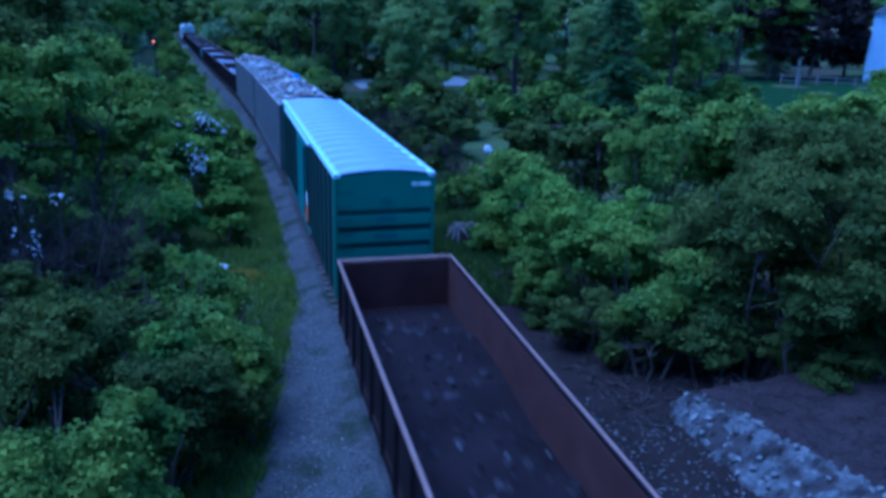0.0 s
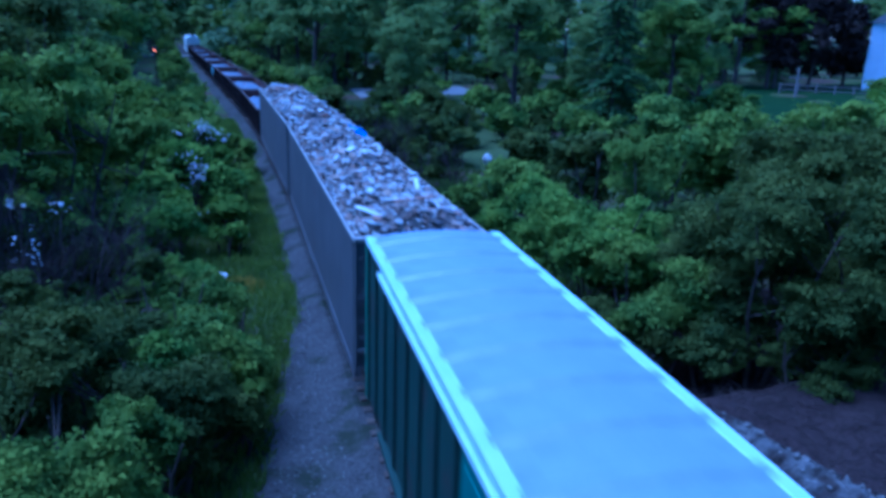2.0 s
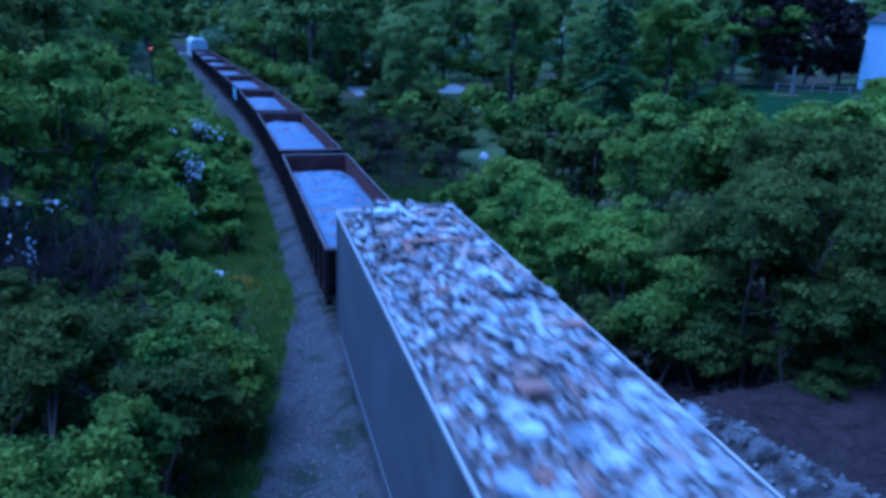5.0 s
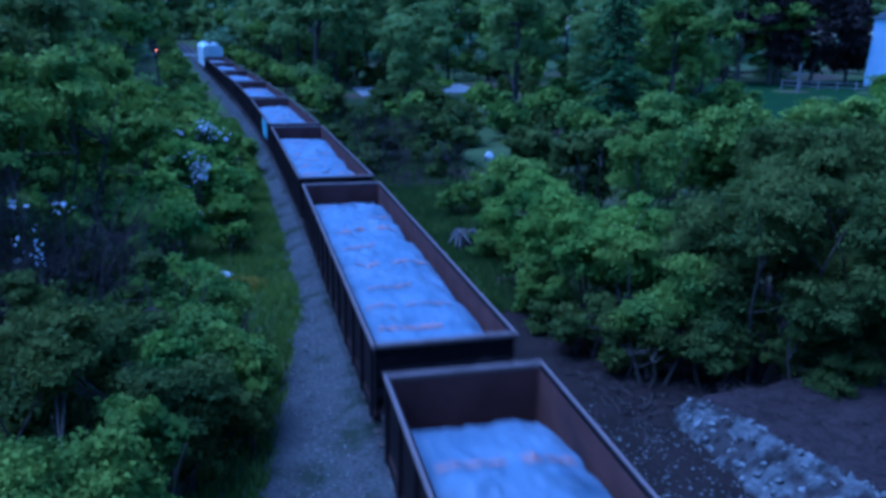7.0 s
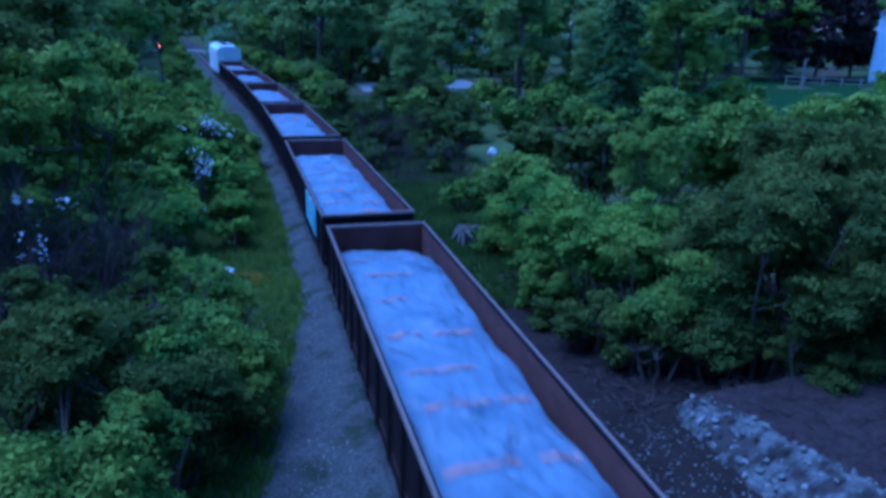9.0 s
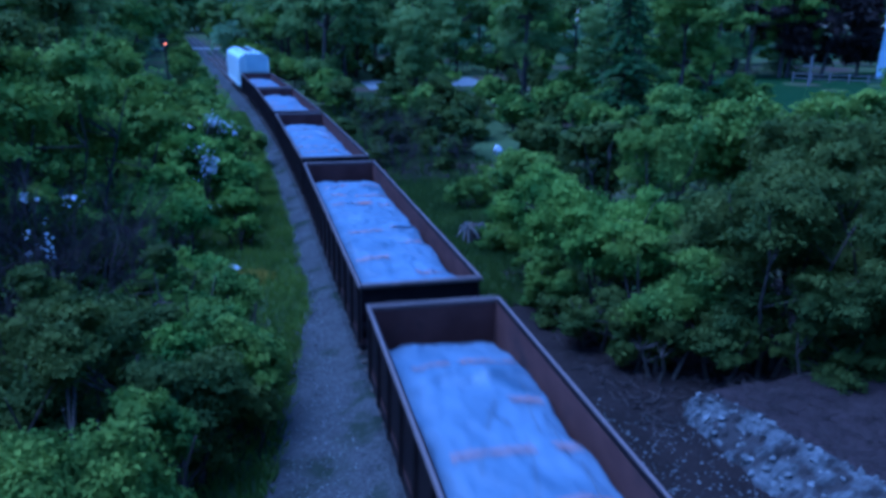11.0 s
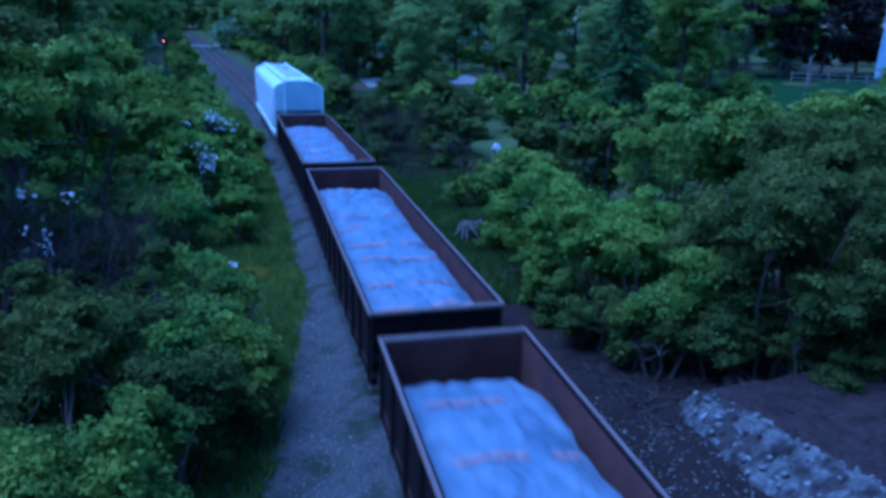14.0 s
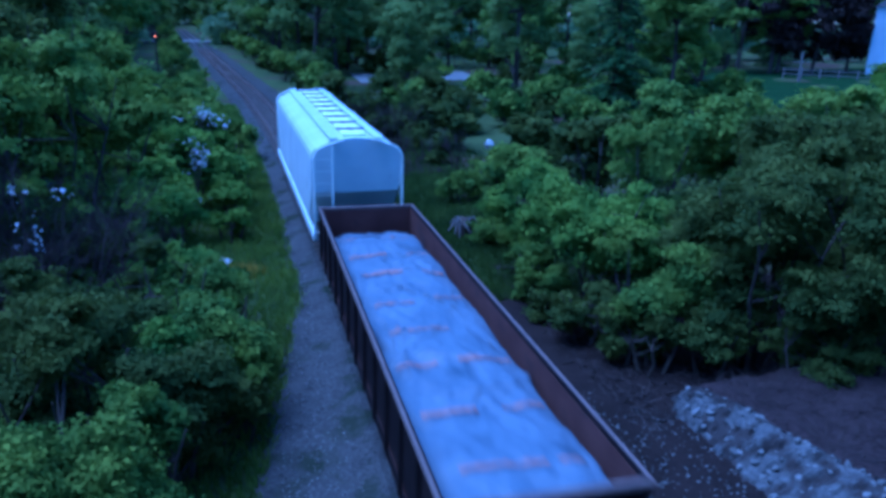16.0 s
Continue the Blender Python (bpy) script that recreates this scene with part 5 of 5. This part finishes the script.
# ---------------------------------------------------------------- rocky bank, brush, odds and ends
def bank_height(x, y):
    """Earth behind the stone edge, which runs beside the track and falls away at its far end."""
    u, v = (x - 6.25) * 0.995 + (y - 12.5) * 0.1, -(x - 6.25) * 0.1 + (y - 12.5) * 0.995
    rise = fold((u - 0.15) / (0.4 + 0.2 * max(0.0, 2.4 - v)))
    z = -0.85 + 1.12 * rise * fold((3.1 - v) / 1.3) + 0.05 * max(0.0, u - 1.5)
    return z + 0.12 * noise.noise((x * 0.9, y * 0.9, 4)) + 0.06 * noise.noise((x * 3.1, y * 3.1, 8))


tagged(smooth(part("earth_bank", sheet(list(np.linspace(4.2, 14, 80)), list(np.linspace(6, 17, 80)), lambda x, y: bank_height(x, y) - 1.5 * fold((abs(y - 11.5) - 4.3) / 1.2) - 1.5 * fold((x - 12) / 2)), LITTER)),
       "brown earth bank covered with dead leaves", "earth bank", kind="structure")
rock_rnd = random.Random(12)


def boulder(size):
    """A broken stone: a rough lump cut by a few flat planes."""
    bm = bmesh.new()
    bmesh.ops.create_icosphere(bm, subdivisions=2, radius=size)
    k = rock_rnd.uniform(0, 99)
    cuts = [(Vector((rock_rnd.gauss(0, 1), rock_rnd.gauss(0, 1), rock_rnd.gauss(0, 1))).normalized(), size * rock_rnd.uniform(0.45, 0.8)) for _ in range(7)]
    wide = rock_rnd.uniform(0.9, 1.6)
    for v in bm.verts:
        for n, d in cuts:
            over = v.co.dot(n) - d
            if over > 0:
                v.co -= n * over
        f = 1 + 0.25 * noise.noise(v.co / size * 1.6 + Vector((k, 0, 0)))
        v.co = Vector((v.co.x * f * wide, v.co.y * f, v.co.z * f * 0.75))
    return bm


def ledge(along, up):
    """The broken stone face of the bank: along it, and up from its foot over the brim."""
    run = 0.45 + 0.27 * max(0.0, 2.4 - along)
    u = -0.15 - 0.07 * max(0.0, 2.4 - along) + run * min(up, 0.75) / 0.75 + 0.55 * max(0.0, up - 0.75) + 0.06 * math.sin(along * 2.3)
    x, y = 6.25 + u * 0.995 - along * 0.1, 12.5 + u * 0.1 + along * 0.995
    crag = abs(noise.noise((along * 1.7, up * 2.4, 3))) * 0.42 + 0.22 * abs(noise.noise((along * 4.1, up * 5, 9))) + 0.08 * noise.noise((along * 9, up * 9, 5))
    z = -0.62 + 0.82 * min(up, 0.75) / 0.75 - 0.25 * max(0.0, up - 0.75) + crag * 0.5 - 0.75 * fold((along - 1.7) / 1.1)
    return x - crag * 0.4, y - crag * 0.15, z


verts, faces = [], []
nv, nu = 90, 30
for j in range(nv + 1):
    for i in range(nu + 1):
        verts.append(ledge(-4.2 + 6.8 * j / nv, 1.1 * i / nu))
for j in range(nv):
    for i in range(nu):
        faces.append((j * (nu + 1) + i, j * (nu + 1) + i + 1, (j + 1) * (nu + 1) + i + 1, (j + 1) * (nu + 1) + i))
tagged(part("rock_ledge", (verts, faces), ROCK), "broken pale rock ledge beside the track", "rock ledge", kind="structure")
for i in range(150):
    along, up = rock_rnd.uniform(-4.0, 2.1), rock_rnd.uniform(0.0, 0.95)
    x, y, z = ledge(along, up)
    size = 0.03 + 0.09 * rock_rnd.random() ** 2
    tagged(part("boulder", boulder(size), ROCK_PALE, m=pose(x, y, z, rock_rnd.uniform(-30, 30), rock_rnd.uniform(-30, 30), rock_rnd.uniform(0, 360))), "rough pale grey rock on the edge of the bank", "rock", "rocks along the bank")
tagged(smooth(part("bare_soil", sheet(list(np.linspace(2.6, 16, 56)), list(np.linspace(3, 25, 80)), lambda x, y: ground_height(x, y) + 0.05 + 0.05 * noise.noise((x, y, 3)) - 0.3 * fold((y - 22.5) / 2.5)), SOIL)), "bare brown soil under the thicket", "soil", kind="structure")


def twigs(name, label, count, spread, mat, seed, thick=0.008):
    r = random.Random(seed)
    quad = []
    for _ in range(count):
        x, y, z = spread(r)
        d = Vector((r.gauss(0, 1), r.gauss(0, 1), r.gauss(0.1, 0.25))).normalized() * r.uniform(0.15, 0.6)
        side = d.cross(Vector((r.gauss(0, 1), r.gauss(0, 1), 1))).normalized() * thick
        p = Vector((x, y, z))
        quad.append((p - side, p + side, p + d + side * 0.4, p + d - side * 0.4))
    return tagged(quads_mesh(name, np.array(quad), mat), label, "brush", kind="stuff")


def over_bank(r):
    x, y = r.uniform(5.4, 11.5), r.uniform(7.5, 15.5)
    return x, y, bank_height(x, y) + r.uniform(0, 0.1)


twigs("dead_brush", "tangle of dead twigs lying over the bank", 2300, over_bank, TWIG, 4)
twigs("dead_leaves", "dry brown leaf litter under the thicket", 5000, lambda r: (lambda x, y: (x, y, max(ground_height(x, y), -0.5) + 0.06))(r.uniform(4.5, 17), r.uniform(14, 26)), TWIG, 6, 0.02)

# an old uprooted stump: a dark root plate with bleached roots reaching down
stump = set_at(tagged(new("tree_stump"), "uprooted tree stump with dark core and bleached bare roots", "tree stump"), 4.55, 29.6)
part("trunk", tube(tube(bmesh.new(), (0, 0, -0.1), (0.05, 0.1, 0.6), 0.3, 0.36, 10), (0.05, 0.1, 0.6), (0.1, 0.15, 0.85), 0.36, 0.2, 10), BARK, stump, "dark rotten core")
for i in range(11):
    a = math.tau * i / 11 + rock_rnd.uniform(-0.25, 0.25)
    r = rock_rnd.uniform(0.45, 0.8)
    mid = Vector((0.55 * r * math.cos(a), 0.55 * r * math.sin(a), 0.75 + rock_rnd.uniform(-0.2, 0.25)))
    tip = Vector((r * math.cos(a + 0.3), r * math.sin(a + 0.3), rock_rnd.uniform(-0.05, 0.4)))
    root = tube(bmesh.new(), (0.05, 0.05, 0.6), mid, 0.08, 0.055, 6)
    tube(root, mid, tip, 0.055, 0.02, 6)
    tube(root, mid, mid.lerp(tip, 0.6) + Vector((rock_rnd.gauss(0, 0.15), rock_rnd.gauss(0, 0.15), 0.1)), 0.03, 0.012, 5)
    part("root", root, DEAD_WOOD, stump, "bleached bare root")

# litter in the grass
def panel(x, y, w, l, label, turn, tilt, mat):
    o = tagged(part("loose_board", boxes((-w / 2, w / 2, -l / 2, l / 2, 0, 0.03), bevel=0.006), mat), label, "board", "boards in the grass")
    o.matrix_basis = pose(x, y, ground_height(x, y) + 0.1, tilt, 6, turn)


panel(-5.5, 27.1, 0.8, 1.2, "pale grey board lying in the grass", -25, 8, WHITE_PAINT)
panel(-4.6, 33.4, 0.7, 0.9, "grey weathered board lying in the grass", 10, 4, DEAD_WOOD)
panel(-8.6, 29.4, 1.2, 1.9, "brown weathered board leaning in the weeds", 35, 20, SOIL)

tagged(smooth(part("bare_soil", sheet(list(np.linspace(-1.5, 9, 40)), list(np.linspace(39, 58, 50)), lambda x, y: ground_height(x, y) + 0.06 + 0.05 * noise.noise((x, y, 5)) - 0.4 * fold((abs(y - 48.5) - 6.5) / 3) - 0.4 * fold((x - 6.5) / 2.5)), SOIL)), "bare brown earth under the trees", "soil", kind="structure")
bm = bmesh.new()
bmesh.ops.create_icosphere(bm, subdivisions=3, radius=0.42)
for v in bm.verts:
    v.co = Vector((v.co.x * 0.8, v.co.y * 0.7, max(-0.3, v.co.z))) * (1 + 0.25 * noise.noise(v.co * 2.2))
bundle = tagged(part("crumpled_sheet", bm, SHEET_WHITE), "crumpled pale bluish sheet lying under the trees", "sheet")
bundle.matrix_basis = pose(11.9, 50.0, ground_height(11.9, 50.0) + 0.28)

# pond behind the thicket
bm = bmesh.new()
ring = [bm.verts.new((-19 + 7.5 * math.cos(a) * (1 + 0.12 * math.sin(3 * a)), 40 + 17 * math.sin(a) * (1 + 0.1 * math.cos(2 * a)), 0)) for a in (math.tau * i / 48 for i in range(48))]
bm.faces.new(ring)
tagged(part("pond", bm, WATER, m=pose(0, 0, 0.12)), "still pond reflecting the evening sky", "pond", kind="structure")

tagged(smooth(part("lawn", sheet(list(np.linspace(40, 90, 40)), list(np.linspace(52, 96, 40)), lambda x, y: ground_height(x, y) + 0.04), LAWN)), "mown green lawn behind the thicket", "lawn", kind="structure")

# far lane across the view, and the level crossing with its signals
tagged(part("lane", sheet(list(np.linspace(9, 25, 10)), list(np.linspace(96, 108, 4)), lambda x, y: ground_height(x, y) + 0.06), ROAD), "pale paved lane behind the trees", "road", kind="structure")
cx, cy, ch = track(196, 0)
cross = pose(cx, cy, 0.0, 0, 0, math.degrees(ch) - 8)
tagged(part("crossing_road", boxes((-26, 30, -3.4, 3.4, -0.4, 0.02)), ROAD, m=cross), "paved road crossing the track", "road", kind="structure")


def crossing_signal(x, y, turn, lit):
    s = tagged(new("crossing_signal"), "crossing signal on a pole with amber lamps" if lit else "white crossing signal cabinet on a pole", "signal", "level crossing signals")
    s.matrix_basis = pose(x, y, -0.3, 0, 0, turn)
    part("pole", tube(bmesh.new(), (0, 0, 0), (0, 0, 4.2), 0.07, 0.06, 8), WHITE_PAINT, s)
    for a in (-40, 40):
        part("cross_board", boxes((-0.75, 0.75, -0.03, 0.0, -0.11, 0.11)), WHITE_PAINT, s, "white cross board", pose(0, -0.08, 3.7, 0, a, 0))
    part("cabinet", boxes((0.5, 1.5, -0.5, 0.3, 0.2, 1.9), bevel=0.04), WHITE_PAINT, s, "white equipment cabinet")
    for x in (-0.4, 0.4):
        lamp = part("lamp_housing", tube(bmesh.new(), (x, -0.12, 2.7), (x, 0.05, 2.7), 0.28, 0.28, 16), UNDER, s)
        if lit and x > 0:
            part("lens", tube(bmesh.new(), (x, -0.15, 2.7), (x, -0.122, 2.7), 0.16, 0.16, 14), SIGNAL_GLOW, lamp, "glowing amber lens")
    return s


crossing_signal(cx + 11.0, cy + 3.0, 0, False)


def track_signal(x, y, height):
    """A colour-light signal on a mast."""
    s = tagged(new("track_signal"), "dark railway signal mast with a glowing amber lamp", "signal")
    s.matrix_basis = pose(x, y, ground_height(x, y))
    part("mast", tube(bmesh.new(), (0, 0, -0.3), (0, 0, height + 0.6), 0.09, 0.07, 10), UNDER, s)
    head = part("signal_head", boxes((-0.28, 0.28, -0.18, 0.1, height - 0.35, height + 0.5), bevel=0.05), UNDER, s)
    part("lens", tube(bmesh.new(), (0, -0.22, height), (0, -0.182, height), 0.07, 0.07, 16), SIGNAL_GLOW, head, "glowing amber lens")
    bm = bmesh.new()
    for i in range(8):
        a, b = math.pi * i / 8, math.pi * (i + 1) / 8
        tube(bm, (0.15 * math.cos(a), -0.3, height + 0.15 * math.sin(a)), (0.15 * math.cos(b), -0.3, height + 0.15 * math.sin(b)), 0.02, 0.02, 5)
    part("visor", bm, UNDER, head)
    for z in np.arange(0.5, height - 0.5, 0.4):
        part("rung", boxes((-0.25, 0.25, 0.1, 0.13, z, z + 0.03)), UNDER, s)


track_signal(-14.55, 91.3, 5.15 - ground_height(-14.55, 91.3))


# ---------------------------------------------------------------- house, fence
def house(x, y, turn, wide, deep, wall):
    h = tagged(new("house"), "pale two-storey house behind dark conifers", "house")
    h.matrix_basis = pose(x, y, ground_height(x, y), 0, 0, turn)
    part("wall", boxes((-wide / 2, wide / 2, -deep / 2, deep / 2, -0.5, wall)), SIDING, h, "pale horizontal siding")
    for i in range(int(wall / 0.25)):
        part("siding_board", boxes((-wide / 2 - 0.02, wide / 2 + 0.02, -deep / 2 - 0.025, -deep / 2 + 0.0, i * 0.25, i * 0.25 + 0.22)), SIDING, h)
    part("roof", prism([(-wide / 2 - 0.4, wall - 0.1), (wide / 2 + 0.4, wall - 0.1), (0, wall + wide * 0.38)], -deep / 2 - 0.4, deep / 2 + 0.4), ROOFING, h, "grey shingle roof")
    for z in (1.0, 3.8):
        for q in (wide * 0.1, wide * 0.34):
            w = part("window", boxes((q - 0.6, q + 0.6, -deep / 2 - 0.07, -deep / 2 - 0.02, z, z + 1.4)), WHITE_PAINT, h, "white framed window")
            part("pane", boxes((q - 0.5, q + 0.5, -deep / 2 - 0.085, -deep / 2 - 0.072, z + 0.1, z + 1.3)), GLASS_DARK, w)
    return h


house(84.0, 87.2, -42, 12, 10, 8.6)


def rail_fence(x0, y0, x1, y1, count):
    f = tagged(new("rail_fence"), "pale wooden rail fence across a lawn", "fence")
    f.matrix_basis = pose(x0, y0, ground_height(x0, y0), 0, 0, math.degrees(math.atan2(y1 - y0, x1 - x0)))
    span = math.hypot(x1 - x0, y1 - y0)
    first = None
    for i in range(count):
        m = pose(span * i / (count - 1), 0, 0)
        if first is None:
            first = part("post", boxes((-0.09, 0.09, -0.09, 0.09, -0.4, 1.4), bevel=0.02), DEAD_WOOD, f, m=m)
        else:
            again(first, m)
    for z in (0.55, 1.1):
        part("rail", boxes((0, span, -0.04, 0.03, z, z + 0.11)), DEAD_WOOD, f, "grey fence rail")


rail_fence(62.6, 86.4, 71.4, 80.2, 6)
post = tagged(new("utility_post"), "grey wooden post on the lawn", "post")
post.matrix_basis = pose(61.7, 82.2, ground_height(61.7, 82.2))
part("pole", tube(bmesh.new(), (0, 0, -0.3), (0, 0, 3.6), 0.16, 0.13, 10), DEAD_WOOD, post)
part("crossarm", boxes((-1.2, 1.2, -0.06, 0.06, 2.35, 2.5)), DEAD_WOOD, post)

# ---------------------------------------------------------------- ties
tie_mesh = None
for i in range(300):
    x, y, h = track(-4 + i * 0.56)
    m = pose(x, y, -0.16, 0, 0, math.degrees(h))
    if tie_mesh is None:
        tie_mesh = part("tie", boxes((-1.3, 1.3, -0.115, 0.115, -0.14, 0.02), bevel=0.012), TIE_WOOD, bpy.data.objects["track_bed"], m=m)
    else:
        again(tie_mesh, m)


# ---------------------------------------------------------------- movement
def gone(t):
    """How far the train has rolled after t seconds."""
    w = max(0.0, t - 5.0)
    return 12.0 * t + 0.15 * (w - 1.5 * (1 - math.exp(-w / 1.5)))


def motions():
    for ob, start, length in TRAIN:
        rows = []
        for i in range(33):
            s = start - gone(i / 2)
            ax, ay, _ = track(s + 2.0)
            bx, by, _ = track(s + length - 2.0)
            h = math.atan2(-(bx - ax), by - ay)
            mx, my = (ax + bx) / 2, (ay + by) / 2
            rows.append((i / 2, pose(mx + math.sin(h) * length / 2, my - math.cos(h) * length / 2, 0, 0, 0, math.degrees(h))))
        walk(ob, rows)
    for wheels, q in WHEELSETS:
        walk(wheels, [(i / FPS, pose(0, q, GAUGE_R, math.degrees(gone(i / FPS) / GAUGE_R) % 360)) for i in range(int(SECONDS * FPS) + 1)])


motions()
